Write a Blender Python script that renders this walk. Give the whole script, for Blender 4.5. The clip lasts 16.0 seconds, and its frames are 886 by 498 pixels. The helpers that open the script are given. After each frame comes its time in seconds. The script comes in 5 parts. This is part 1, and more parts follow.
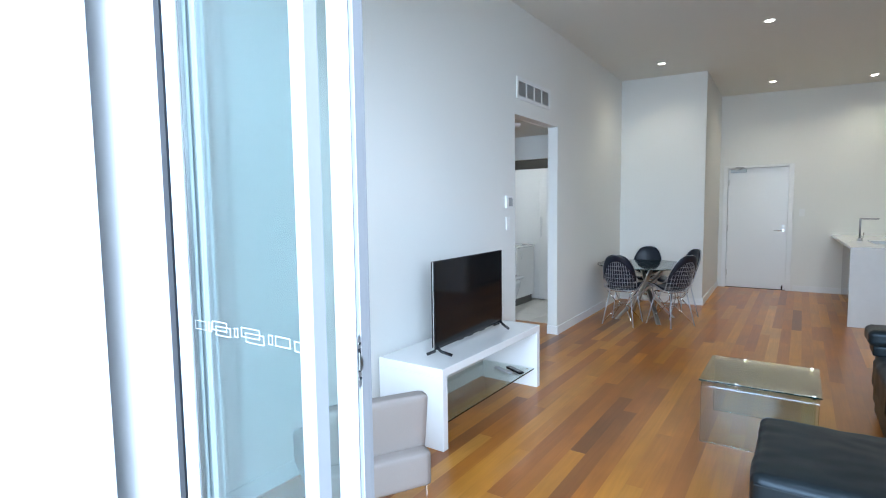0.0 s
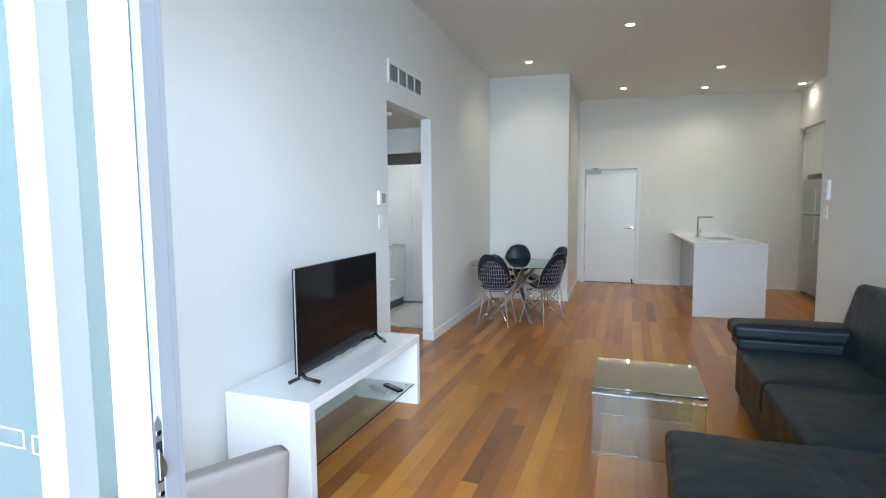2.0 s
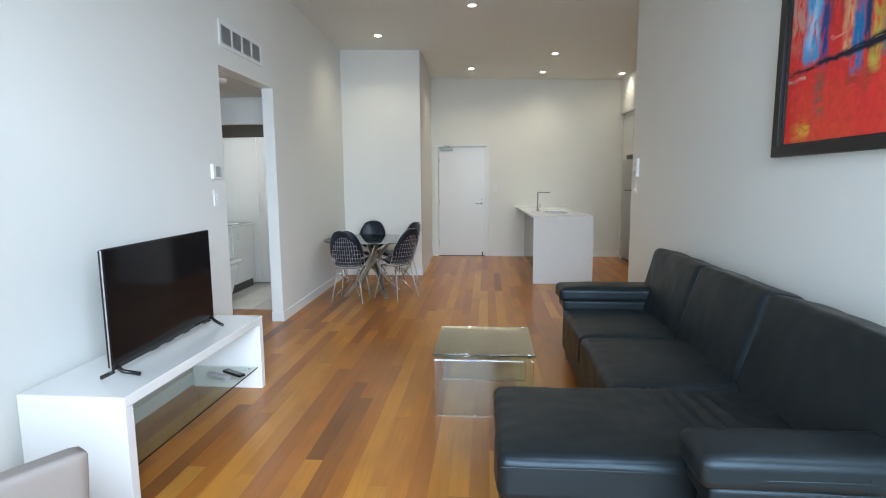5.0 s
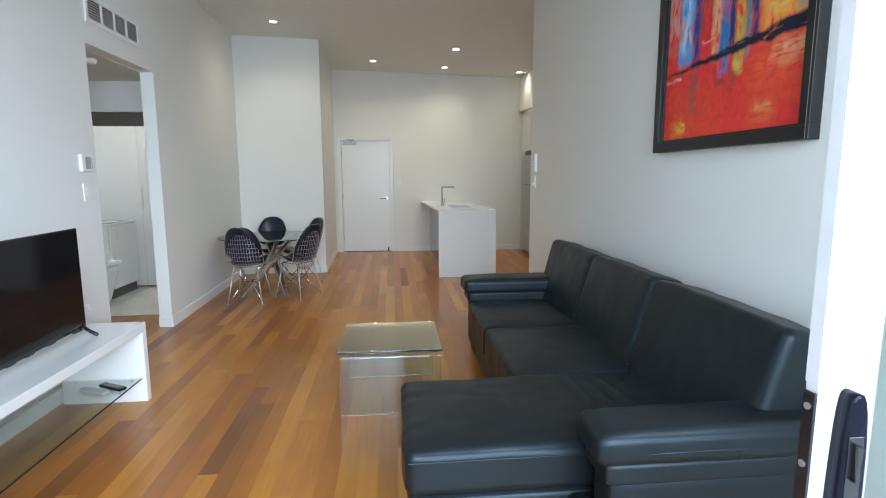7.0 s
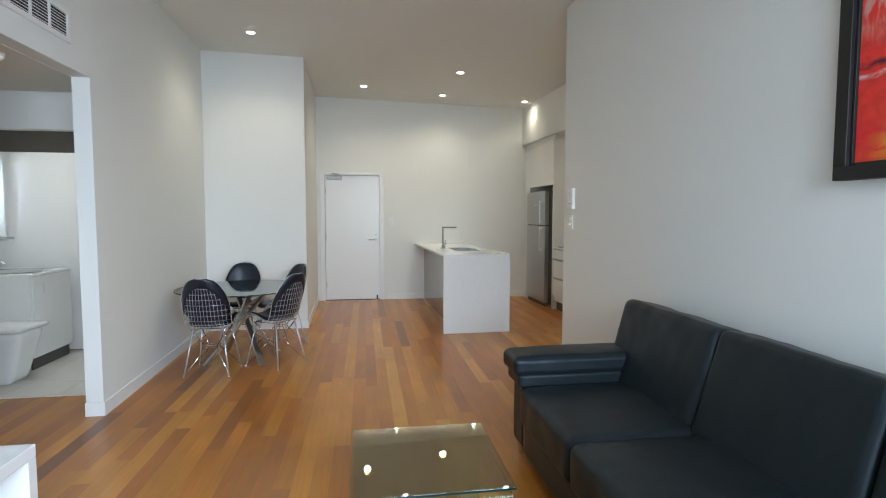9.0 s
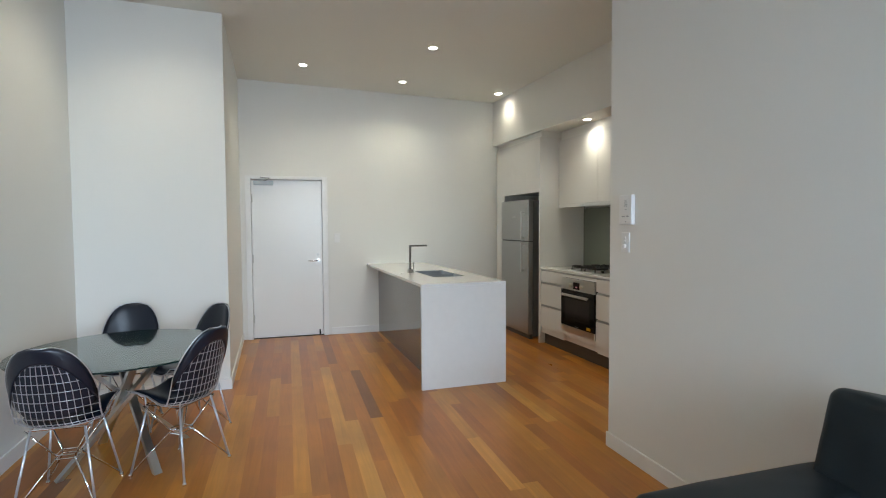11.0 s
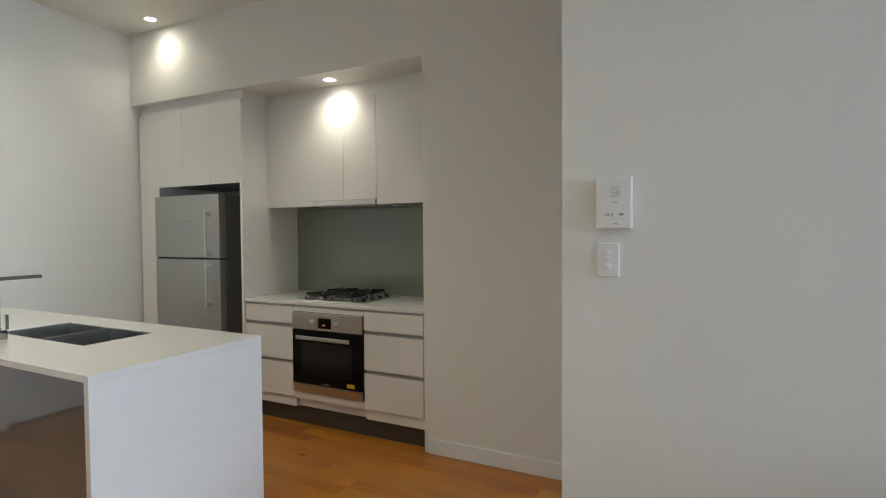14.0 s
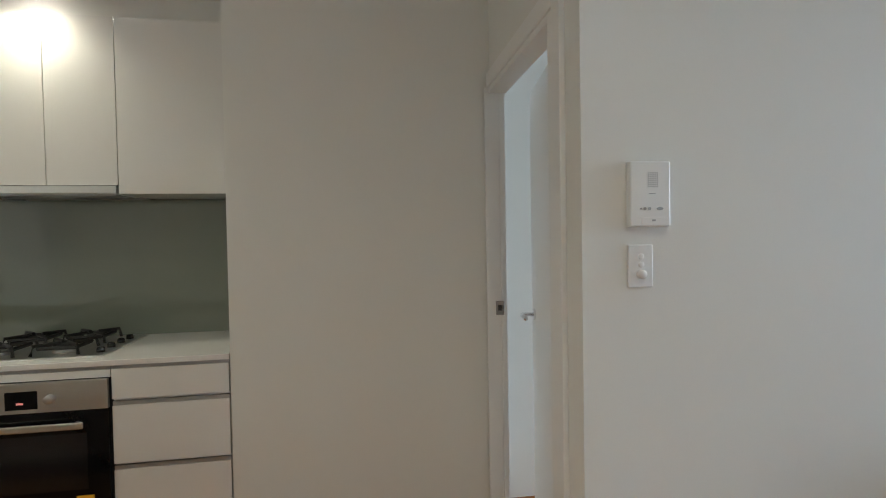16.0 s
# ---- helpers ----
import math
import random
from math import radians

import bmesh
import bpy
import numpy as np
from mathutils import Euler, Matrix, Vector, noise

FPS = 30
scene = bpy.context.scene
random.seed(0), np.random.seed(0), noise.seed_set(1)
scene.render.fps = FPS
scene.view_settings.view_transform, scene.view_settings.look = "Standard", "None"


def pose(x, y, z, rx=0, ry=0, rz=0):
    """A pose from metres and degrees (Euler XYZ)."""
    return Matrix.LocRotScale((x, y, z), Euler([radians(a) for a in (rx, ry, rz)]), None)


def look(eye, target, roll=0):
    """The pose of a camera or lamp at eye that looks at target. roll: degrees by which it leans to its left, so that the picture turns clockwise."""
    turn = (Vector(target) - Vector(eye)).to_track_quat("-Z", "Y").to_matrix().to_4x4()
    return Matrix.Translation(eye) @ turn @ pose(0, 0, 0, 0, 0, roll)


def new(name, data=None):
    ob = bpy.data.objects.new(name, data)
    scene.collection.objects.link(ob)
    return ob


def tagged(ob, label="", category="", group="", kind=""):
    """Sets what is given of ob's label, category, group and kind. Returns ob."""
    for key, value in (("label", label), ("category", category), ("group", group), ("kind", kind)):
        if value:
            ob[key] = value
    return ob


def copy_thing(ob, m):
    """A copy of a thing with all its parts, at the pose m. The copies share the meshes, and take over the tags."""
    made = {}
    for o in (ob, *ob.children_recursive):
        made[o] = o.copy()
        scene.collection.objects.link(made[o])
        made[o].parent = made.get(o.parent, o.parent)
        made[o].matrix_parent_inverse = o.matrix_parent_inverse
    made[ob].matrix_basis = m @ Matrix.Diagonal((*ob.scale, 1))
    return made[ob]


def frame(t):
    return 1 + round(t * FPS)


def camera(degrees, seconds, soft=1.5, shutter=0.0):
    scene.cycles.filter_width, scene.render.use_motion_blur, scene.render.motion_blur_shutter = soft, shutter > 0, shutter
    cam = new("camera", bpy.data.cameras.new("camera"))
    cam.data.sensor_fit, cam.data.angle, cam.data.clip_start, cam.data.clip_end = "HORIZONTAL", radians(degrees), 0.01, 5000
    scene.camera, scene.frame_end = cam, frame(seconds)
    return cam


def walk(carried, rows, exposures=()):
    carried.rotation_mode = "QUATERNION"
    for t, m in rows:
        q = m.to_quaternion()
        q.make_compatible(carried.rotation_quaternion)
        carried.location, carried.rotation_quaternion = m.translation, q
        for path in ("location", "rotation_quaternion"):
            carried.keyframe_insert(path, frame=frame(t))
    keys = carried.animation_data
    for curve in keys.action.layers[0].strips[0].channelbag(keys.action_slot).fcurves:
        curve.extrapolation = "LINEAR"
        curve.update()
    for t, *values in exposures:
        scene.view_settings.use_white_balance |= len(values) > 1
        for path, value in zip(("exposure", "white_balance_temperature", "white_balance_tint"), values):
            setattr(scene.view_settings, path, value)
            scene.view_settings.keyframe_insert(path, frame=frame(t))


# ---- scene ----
cam = camera(81.2, 16.0, 1.1)
PATH = [
    (0, (0.299, 0.758, 1.408), (-0.838, 2.396, 1.248), -0.8),
    (0.5, (0.204, 0.968, 1.412), (-0.838, 2.667, 1.255), -0.8),
    (1, (0.089, 1.082, 1.415), (-0.822, 2.856, 1.261), -0.6),
    (1.5, (0.018, 1.139, 1.396), (-0.737, 2.984, 1.244), -0.5),
    (2, (0.016, 1.159, 1.388), (-0.661, 3.033, 1.219), -0.5),
    (2.5, (0.044, 1.164, 1.387), (-0.558, 3.061, 1.192), -0.5),
    (3, (0.062, 1.176, 1.379), (-0.449, 3.098, 1.163), -0.4),
    (3.5, (0.083, 1.18, 1.38), (-0.341, 3.121, 1.144), -0.4),
    (6, (0.159, 1.198, 1.358), (0.18, 3.18, 1.091), -0.2),
    (6.5, (0.164, 1.197, 1.358), (0.283, 3.174, 1.083), -0.1),
    (7, (0.152, 1.238, 1.353), (0.344, 3.209, 1.075), -0.2),
    (7.5, (0.126, 1.435, 1.349), (0.342, 3.406, 1.085), -0.2),
    (8, (0.042, 1.676, 1.344), (0.264, 3.65, 1.115), -0.2),
    (8.5, (-0.053, 1.97, 1.362), (0.187, 3.947, 1.179), -0.0),
    (9, (-0.104, 2.326, 1.352), (0.191, 4.3, 1.222), -0.0),
    (9.2, (-0.135, 2.486, 1.368), (0.186, 4.457, 1.255), 0.1),
    (11.3, (-0.34, 4.083, 1.404), (0.355, 5.956, 1.321), -0.2),
    (11.5, (-0.36, 4.216, 1.403), (0.436, 6.049, 1.322), 0.0),
    (12, (-0.332, 4.619, 1.396), (0.678, 6.344, 1.324), -0.1),
    (12.5, (-0.349, 5.017, 1.391), (0.872, 6.599, 1.321), -0.2),
    (13, (-0.336, 5.403, 1.389), (1.093, 6.801, 1.322), -0.3),
    (13.5, (-0.274, 5.792, 1.385), (1.323, 6.995, 1.322), -0.3),
    (14, (-0.206, 6.163, 1.391), (1.551, 7.116, 1.33), -0.4),
    (14.5, (-0.084, 6.488, 1.4), (1.788, 7.188, 1.342), -0.6),
    (15, (0.015, 6.813, 1.409), (1.97, 7.233, 1.353), -0.6),
    (15.5, (0.148, 7.062, 1.376), (2.147, 7.131, 1.331), -0.7),
    (16, (0.308, 7.233, 1.385), (2.288, 6.949, 1.337), -1.0),
]
walk(cam, [(t, look(eye, target, roll)) for t, eye, target, roll in PATH],
     exposures=[(0.0, 0.08, 6050, 10), (3.5, 0.14, 6450, 10), (7.0, 0.13, 6550, 10), (9.0, 0.20, 6500, 10), (16.0, 0.23, 6420, 10)])

# ---------- world, daylight, exposure ----------
world = bpy.data.worlds.new("world")
scene.world = world
world.use_nodes = True
wn = world.node_tree.nodes
sky = wn.new("ShaderNodeTexSky")
sky.sky_type, sky.sun_disc = "NISHITA", False
sky.sun_elevation, sky.sun_rotation = radians(47), radians(30)
wn["Background"].inputs["Strength"].default_value = 0.14
world.node_tree.links.new(sky.outputs["Color"], wn["Background"].inputs["Color"])

sun = new("sun", bpy.data.lights.new("sun", "SUN"))
sun.data.energy, sun.data.angle, sun.data.color = 2.6, radians(0.5), (1.0, 0.95, 0.88)
sun.matrix_world = look((0, 0, 0), (-0.35, -0.60, -0.75))


def area_light(name, m, w, h, power, colour):
    lamp = new(name, bpy.data.lights.new(name, "AREA"))
    lamp.data.shape, lamp.data.size, lamp.data.size_y = "RECTANGLE", w, h
    lamp.data.energy, lamp.data.color = power, colour
    lamp.matrix_world = m
    return lamp


# sky light through the balcony opening, and through the bedroom window
area_light("balcony_daylight", look((1.4, -1.4, 2.6), (-0.8, 5.8, 1.2)), 4.8, 2.8, 860, (0.650, 0.805, 1.0))
area_light("bedroom_daylight", look((2.45, 1.95, 1.5), (2.5, 6.0, 1.3)), 1.2, 1.6, 17, (0.80, 0.91, 1.0))


# ---------- materials ----------
def material(name, colour, rough=0.5, metal=0.0, vary=0.06, scale=6.0, fine=180.0, bump=0.02, coat=0.0, spec=0.5, tint=(1.0, 1.0, 1.0)):
    """Two scales of variation in tone and roughness, and a fine relief."""
    m = bpy.data.materials.new(name)
    m.use_nodes = True
    nt = m.node_tree
    b = nt.nodes["Principled BSDF"]
    b.inputs["Metallic"].default_value = metal
    b.inputs["Coat Weight"].default_value = coat
    b.inputs["Coat Roughness"].default_value = 0.08
    b.inputs["Specular IOR Level"].default_value = spec
    b.inputs["Specular Tint"].default_value = (*tint, 1)
    tc = nt.nodes.new("ShaderNodeTexCoord")
    n1 = nt.nodes.new("ShaderNodeTexNoise")
    n1.inputs["Scale"].default_value, n1.inputs["Detail"].default_value = scale, 4
    n2 = nt.nodes.new("ShaderNodeTexNoise")
    n2.inputs["Scale"].default_value, n2.inputs["Detail"].default_value = fine, 2
    nt.links.new(tc.outputs["Object"], n1.inputs["Vector"])
    nt.links.new(tc.outputs["Object"], n2.inputs["Vector"])
    add = nt.nodes.new("ShaderNodeMath")
    add.operation = "ADD"
    nt.links.new(n1.outputs["Fac"], add.inputs[0])
    nt.links.new(n2.outputs["Fac"], add.inputs[1])
    ramp = nt.nodes.new("ShaderNodeMapRange")
    ramp.inputs["From Min"].default_value, ramp.inputs["From Max"].default_value = 0.6, 1.4
    ramp.inputs["To Min"].default_value, ramp.inputs["To Max"].default_value = 1 - vary, 1 + vary
    nt.links.new(add.outputs[0], ramp.inputs["Value"])
    mul = nt.nodes.new("ShaderNodeMix")
    mul.data_type, mul.blend_type = "RGBA", "MULTIPLY"
    mul.inputs["Factor"].default_value = 1.0
    mul.inputs["A"].default_value = (*colour, 1)
    nt.links.new(ramp.outputs[0], mul.inputs["B"])
    nt.links.new(mul.outputs["Result"], b.inputs["Base Color"])
    rr = nt.nodes.new("ShaderNodeMapRange")
    rr.inputs["From Min"].default_value, rr.inputs["From Max"].default_value = 0.3, 0.7
    rr.inputs["To Min"].default_value, rr.inputs["To Max"].default_value = max(0.01, rough * 0.96), min(1.0, rough * 1.04)
    nt.links.new(n1.outputs["Fac"], rr.inputs["Value"])
    nt.links.new(rr.outputs[0], b.inputs["Roughness"])
    if bump:
        bp = nt.nodes.new("ShaderNodeBump")
        bp.inputs["Strength"].default_value, bp.inputs["Distance"].default_value = bump * 5, 0.002
        nt.links.new(n2.outputs["Fac"], bp.inputs["Height"])
        nt.links.new(bp.outputs["Normal"], b.inputs["Normal"])
    return m


def glass_material(name, tint, weight=0.0, ior=1.45):
    """Thin clear glass: mostly straight through, with Fresnel gloss."""
    m = bpy.data.materials.new(name)
    m.use_nodes = True
    nt = m.node_tree
    for n in list(nt.nodes):
        if n.type != "OUTPUT_MATERIAL":
            nt.nodes.remove(n)
    out = [n for n in nt.nodes if n.type == "OUTPUT_MATERIAL"][0]
    tr = nt.nodes.new("ShaderNodeBsdfTransparent")
    tr.inputs["Color"].default_value = (*tint, 1)
    gl = nt.nodes.new("ShaderNodeBsdfGlossy")
    gl.inputs["Roughness"].default_value = 0.01
    lw = nt.nodes.new("ShaderNodeLayerWeight")
    lw.inputs["Blend"].default_value = 0.5
    pw = nt.nodes.new("ShaderNodeMath")
    pw.operation, pw.inputs[1].default_value = "POWER", 4.0
    nt.links.new(lw.outputs["Facing"], pw.inputs[0])
    fr = nt.nodes.new("ShaderNodeMath")
    fr.operation, fr.use_clamp = "MULTIPLY_ADD", True
    fr.inputs[1].default_value, fr.inputs[2].default_value = 0.85, ((ior - 1) / (ior + 1)) ** 2
    nt.links.new(pw.outputs[0], fr.inputs[0])
    mix = nt.nodes.new("ShaderNodeMixShader")
    nt.links.new(fr.outputs[0], mix.inputs[0])
    nt.links.new(tr.outputs[0], mix.inputs[1])
    nt.links.new(gl.outputs[0], mix.inputs[2])
    nt.links.new(mix.outputs[0], out.inputs["Surface"])
    return m


def emitter(name, colour, strength):
    m = bpy.data.materials.new(name)
    m.use_nodes = True
    b = m.node_tree.nodes["Principled BSDF"]
    b.inputs["Emission Color"].default_value = (*colour, 1)
    b.inputs["Emission Strength"].default_value = strength
    return m


def plank_material(name, tones):
    m = bpy.data.materials.new(name)
    m.use_nodes = True
    nt = m.node_tree
    b = nt.nodes["Principled BSDF"]
    oi = nt.nodes.new("ShaderNodeObjectInfo")
    ramp = nt.nodes.new("ShaderNodeValToRGB")
    ramp.color_ramp.interpolation = "LINEAR"
    els = ramp.color_ramp.elements
    els[0].position, els[0].color = tones[0][0], (*tones[0][1], 1)
    els[1].position, els[1].color = tones[-1][0], (*tones[-1][1], 1)
    for p, c in tones[1:-1]:
        e = els.new(p)
        e.color = (*c, 1)
    nt.links.new(oi.outputs["Random"], ramp.inputs["Fac"])
    tc = nt.nodes.new("ShaderNodeTexCoord")
    off = nt.nodes.new("ShaderNodeVectorMath")
    off.operation = "MULTIPLY_ADD"
    off.inputs[1].default_value = (1, 1, 1)
    comb = nt.nodes.new("ShaderNodeCombineXYZ")
    big = nt.nodes.new("ShaderNodeMath")
    big.operation, big.inputs[1].default_value = "MULTIPLY", 57.0
    nt.links.new(oi.outputs["Random"], big.inputs[0])
    for k in range(3):
        nt.links.new(big.outputs[0], comb.inputs[k])
    nt.links.new(tc.outputs["Object"], off.inputs[0])
    nt.links.new(comb.outputs[0], off.inputs[2])
    mp = nt.nodes.new("ShaderNodeMapping")
    mp.inputs["Scale"].default_value = (26, 1.3, 26)
    nt.links.new(off.outputs[0], mp.inputs["Vector"])
    grain = nt.nodes.new("ShaderNodeTexNoise")
    grain.inputs["Scale"].default_value, grain.inputs["Detail"].default_value, grain.inputs["Distortion"].default_value = 1.6, 6, 0.8
    nt.links.new(mp.outputs[0], grain.inputs["Vector"])
    cloud = nt.nodes.new("ShaderNodeTexNoise")
    cloud.inputs["Scale"].default_value, cloud.inputs["Detail"].default_value = 1.7, 3
    nt.links.new(off.outputs[0], cloud.inputs["Vector"])
    knot = nt.nodes.new("ShaderNodeTexVoronoi")
    knot.inputs["Scale"].default_value = 0.55
    nt.links.new(off.outputs[0], knot.inputs["Vector"])
    km = nt.nodes.new("ShaderNodeMapRange")
    km.inputs["From Min"].default_value, km.inputs["From Max"].default_value = 0.004, 0.012
    km.inputs["To Min"].default_value, km.inputs["To Max"].default_value = 0.55, 1.0
    nt.links.new(knot.outputs["Distance"], km.inputs["Value"])
    gm = nt.nodes.new("ShaderNodeMapRange")
    gm.inputs["From Min"].default_value, gm.inputs["From Max"].default_value = 0.3, 0.7
    gm.inputs["To Min"].default_value, gm.inputs["To Max"].default_value = 0.90, 1.08
    nt.links.new(grain.outputs["Fac"], gm.inputs["Value"])
    cm = nt.nodes.new("ShaderNodeMapRange")
    cm.inputs["From Min"].default_value, cm.inputs["From Max"].default_value = 0.3, 0.7
    cm.inputs["To Min"].default_value, cm.inputs["To Max"].default_value = 0.80, 1.16
    nt.links.new(cloud.outputs["Fac"], cm.inputs["Value"])
    last = ramp.outputs["Color"]
    for src in (gm, cm, km):
        mul = nt.nodes.new("ShaderNodeMix")
        mul.data_type, mul.blend_type = "RGBA", "MULTIPLY"
        mul.inputs["Factor"].default_value = 1.0
        nt.links.new(last, mul.inputs["A"])
        nt.links.new(src.outputs[0], mul.inputs["B"])
        last = mul.outputs["Result"]
    nt.links.new(last, b.inputs["Base Color"])
    rg = nt.nodes.new("ShaderNodeMapRange")
    rg.inputs["To Min"].default_value, rg.inputs["To Max"].default_value = 0.25, 0.35
    nt.links.new(cloud.outputs["Fac"], rg.inputs["Value"])
    nt.links.new(rg.outputs[0], b.inputs["Roughness"])
    return m


M_WALL = material("wall_paint", (0.79, 0.785, 0.742), 0.6, vary=0.015, scale=1.2, fine=420, bump=0.03, spec=0.3)
M_CEIL = material("ceiling_paint", (0.77, 0.765, 0.712), 0.8, vary=0.012, scale=1.0, fine=300, bump=0.02, spec=0.2)
M_TRIM = material("trim_paint", (0.82, 0.82, 0.80), 0.35, vary=0.015, scale=3, bump=0.01)
M_DOOR = material("door_paint", (0.83, 0.83, 0.81), 0.3, vary=0.004, scale=3, bump=0.0)
M_ALU = material("white_powder_coat", (0.60, 0.60, 0.595), 0.35, vary=0.01, scale=8, bump=0.02)
# frame shade put into the colour; the pale blue also serves the door closer
M_FRAMESHADE = material("shaded_white_frame", (0.27, 0.275, 0.285), 0.45, vary=0.02)
M_PALEBLUE = material("pale_blue_frame_shade_and_closer", (0.50, 0.56, 0.60), 0.5, vary=0.02)
M_GASKET = material("black_rubber", (0.02, 0.022, 0.026), 0.5, vary=0.1)
M_LAQ = material("white_gloss_lacquer", (0.84, 0.84, 0.82), 0.1, vary=0.01, scale=2, bump=0.0, coat=0.4)
M_CAB = material("white_cabinet_lacquer", (0.80, 0.79, 0.76), 0.12, vary=0.01, scale=2, bump=0.0, coat=0.3)
M_STONE = material("white_stone_top", (0.80, 0.79, 0.765), 0.15, vary=0.03, scale=14, fine=500, bump=0.0, coat=0.2)
M_GREYPANEL = material("grey_gloss_glass_panel", (0.13, 0.135, 0.125), 0.06, vary=0.03, scale=2, bump=0.0, coat=0.5)
M_SPLASH = material("grey_green_splashback", (0.20, 0.225, 0.182), 0.05, vary=0.02, scale=2, bump=0.0, coat=0.6)
M_STEEL = material("brushed_steel", (0.66, 0.66, 0.64), 0.30, 1.0, vary=0.02, scale=3, fine=90, bump=0.003)
M_SINK = material("dark_sink_steel", (0.48, 0.48, 0.47), 0.28, 1.0, vary=0.04, scale=3, fine=90, bump=0.003)
M_FRIDGE = material("fridge_steel", (0.46, 0.46, 0.45), 0.34, 0.9, vary=0.04, scale=2, fine=120, bump=0.01)
M_FSIDE = material("fridge_grey_side", (0.13, 0.13, 0.13), 0.5, vary=0.05)
M_CHROME = material("chrome", (0.82, 0.82, 0.83), 0.07, 1.0, vary=0.02, bump=0.0)
M_WIRE = material("satin_chrome_wire", (0.60, 0.62, 0.66), 0.30, 0.75, vary=0.02, bump=0.0)
M_TAP = material("tap_chrome", (0.40, 0.40, 0.41), 0.10, 1.0, vary=0.02, bump=0.0)
M_ALUGREY = material("anodised_grey", (0.42, 0.42, 0.42), 0.38, 0.8, vary=0.04)
M_KICK = material("dark_kickboard", (0.060, 0.054, 0.046), 0.35, vary=0.06)
M_DARK = material("dark_shadow_lining", (0.03, 0.03, 0.03), 0.6)
M_LEATHER = material("black_leather", (0.0095, 0.0130, 0.0145), 0.41, vary=0.2, scale=5, fine=260, bump=0.04, spec=0.33, tint=(0.74, 0.88, 1.0))
M_VINYL = material("black_vinyl_pad", (0.006, 0.010, 0.020), 0.33, vary=0.12, scale=8, fine=250, bump=0.02)
M_PLASTIC = material("black_gloss_plastic", (0.012, 0.012, 0.014), 0.14, vary=0.05, bump=0.0)
M_SCREEN = material("tv_screen", (0.006, 0.006, 0.007), 0.08, vary=0.02, bump=0.0, spec=0.22)
M_WPLAST = material("white_plastic", (0.82, 0.82, 0.80), 0.35, vary=0.01, bump=0.0)
M_GPLAST = material("grey_plastic", (0.35, 0.36, 0.36), 0.4, vary=0.03, bump=0.0)
M_BEIGE = material("beige_leather", (0.29, 0.25, 0.225), 0.5, vary=0.05, scale=6, fine=220, bump=0.04)
M_TILE = material("beige_floor_tile", (0.72, 0.68, 0.60), 0.18, vary=0.05, scale=4, bump=0.0)
M_CERAMIC = material("white_ceramic", (0.85, 0.85, 0.83), 0.08, vary=0.01, bump=0.0, coat=0.3)
M_RENDER = material("white_balcony_render", (0.85, 0.85, 0.84), 0.8, vary=0.02, scale=2, fine=200, bump=0.1)
M_PAVER = material("grey_balcony_tile", (0.42, 0.41, 0.39), 0.6, vary=0.06, scale=4)
M_FRAMEBLK = material("black_picture_frame", (0.008, 0.0075, 0.0075), 0.45, vary=0.1, bump=0.02)
M_LINE = material("silver_inlay", (0.4, 0.4, 0.4), 0.3, 0.8)
M_NAVY = material("dark_blue_grey_plastic", (0.004, 0.005, 0.010), 0.25, vary=0.08, spec=0.12)
M_YELLOW = material("yellow_sticker", (0.75, 0.42, 0.02), 0.5)
M_DECAL = material("white_glass_decal", (0.85, 0.88, 0.88), 0.6, bump=0.0)
M_IRON = material("cast_iron", (0.006, 0.006, 0.006), 0.5, vary=0.2, bump=0.05)
M_UNDER = material("subfloor", (0.05, 0.03, 0.02), 0.8)
M_GLASSDOOR = glass_material("door_glass", (0.83, 0.91, 0.91))
M_GLASS = glass_material("table_glass", (0.90, 0.95, 0.93))
M_GLASSTOP = glass_material("tinted_table_glass", (0.80, 0.745, 0.56), ior=2.3)
M_GEDGE = material("green_glass_edge", (0.010, 0.026, 0.024), 0.12, bump=0.0, coat=0.1, spec=0.3)
M_MIRROR = material("mirror", (0.9, 0.92, 0.92), 0.01, 1.0, vary=0.0, bump=0.0)
M_LAMP = emitter("downlight_glow", (1.0, 0.93, 0.82), 40)
M_LED = emitter("red_led", (1.0, 0.05, 0.05), 0.35)
M_PLANK = plank_material("hardwood_plank", [
    (0.0, (0.19, 0.070, 0.023)), (0.025, (0.27, 0.094, 0.022)), (0.06, (0.345, 0.116, 0.020)),
    (0.30, (0.40, 0.138, 0.019)), (0.55, (0.45, 0.170, 0.021)), (0.85, (0.50, 0.205, 0.026)), (1.0, (0.58, 0.275, 0.055))])


# ---------- builders ----------
def cuboid(bm, x0, x1, y0, y1, z0, z1, bevel=0.0, seg=2):
    """A box added to bm, its edges rounded."""
    r = bmesh.ops.create_cube(bm, size=1.0)
    bmesh.ops.scale(bm, vec=(x1 - x0, y1 - y0, z1 - z0), verts=r["verts"])
    bmesh.ops.translate(bm, vec=((x0 + x1) / 2, (y0 + y1) / 2, (z0 + z1) / 2), verts=r["verts"])
    if bevel:
        edges = list({e for v in r["verts"] for e in v.link_edges})
        bmesh.ops.bevel(bm, geom=edges, offset=bevel, segments=seg, affect="EDGES", profile=0.5)
    return bm


def box(x0, x1, y0, y1, z0, z1, bevel=0.0, seg=2):
    return cuboid(bmesh.new(), x0, x1, y0, y1, z0, z1, bevel, seg)


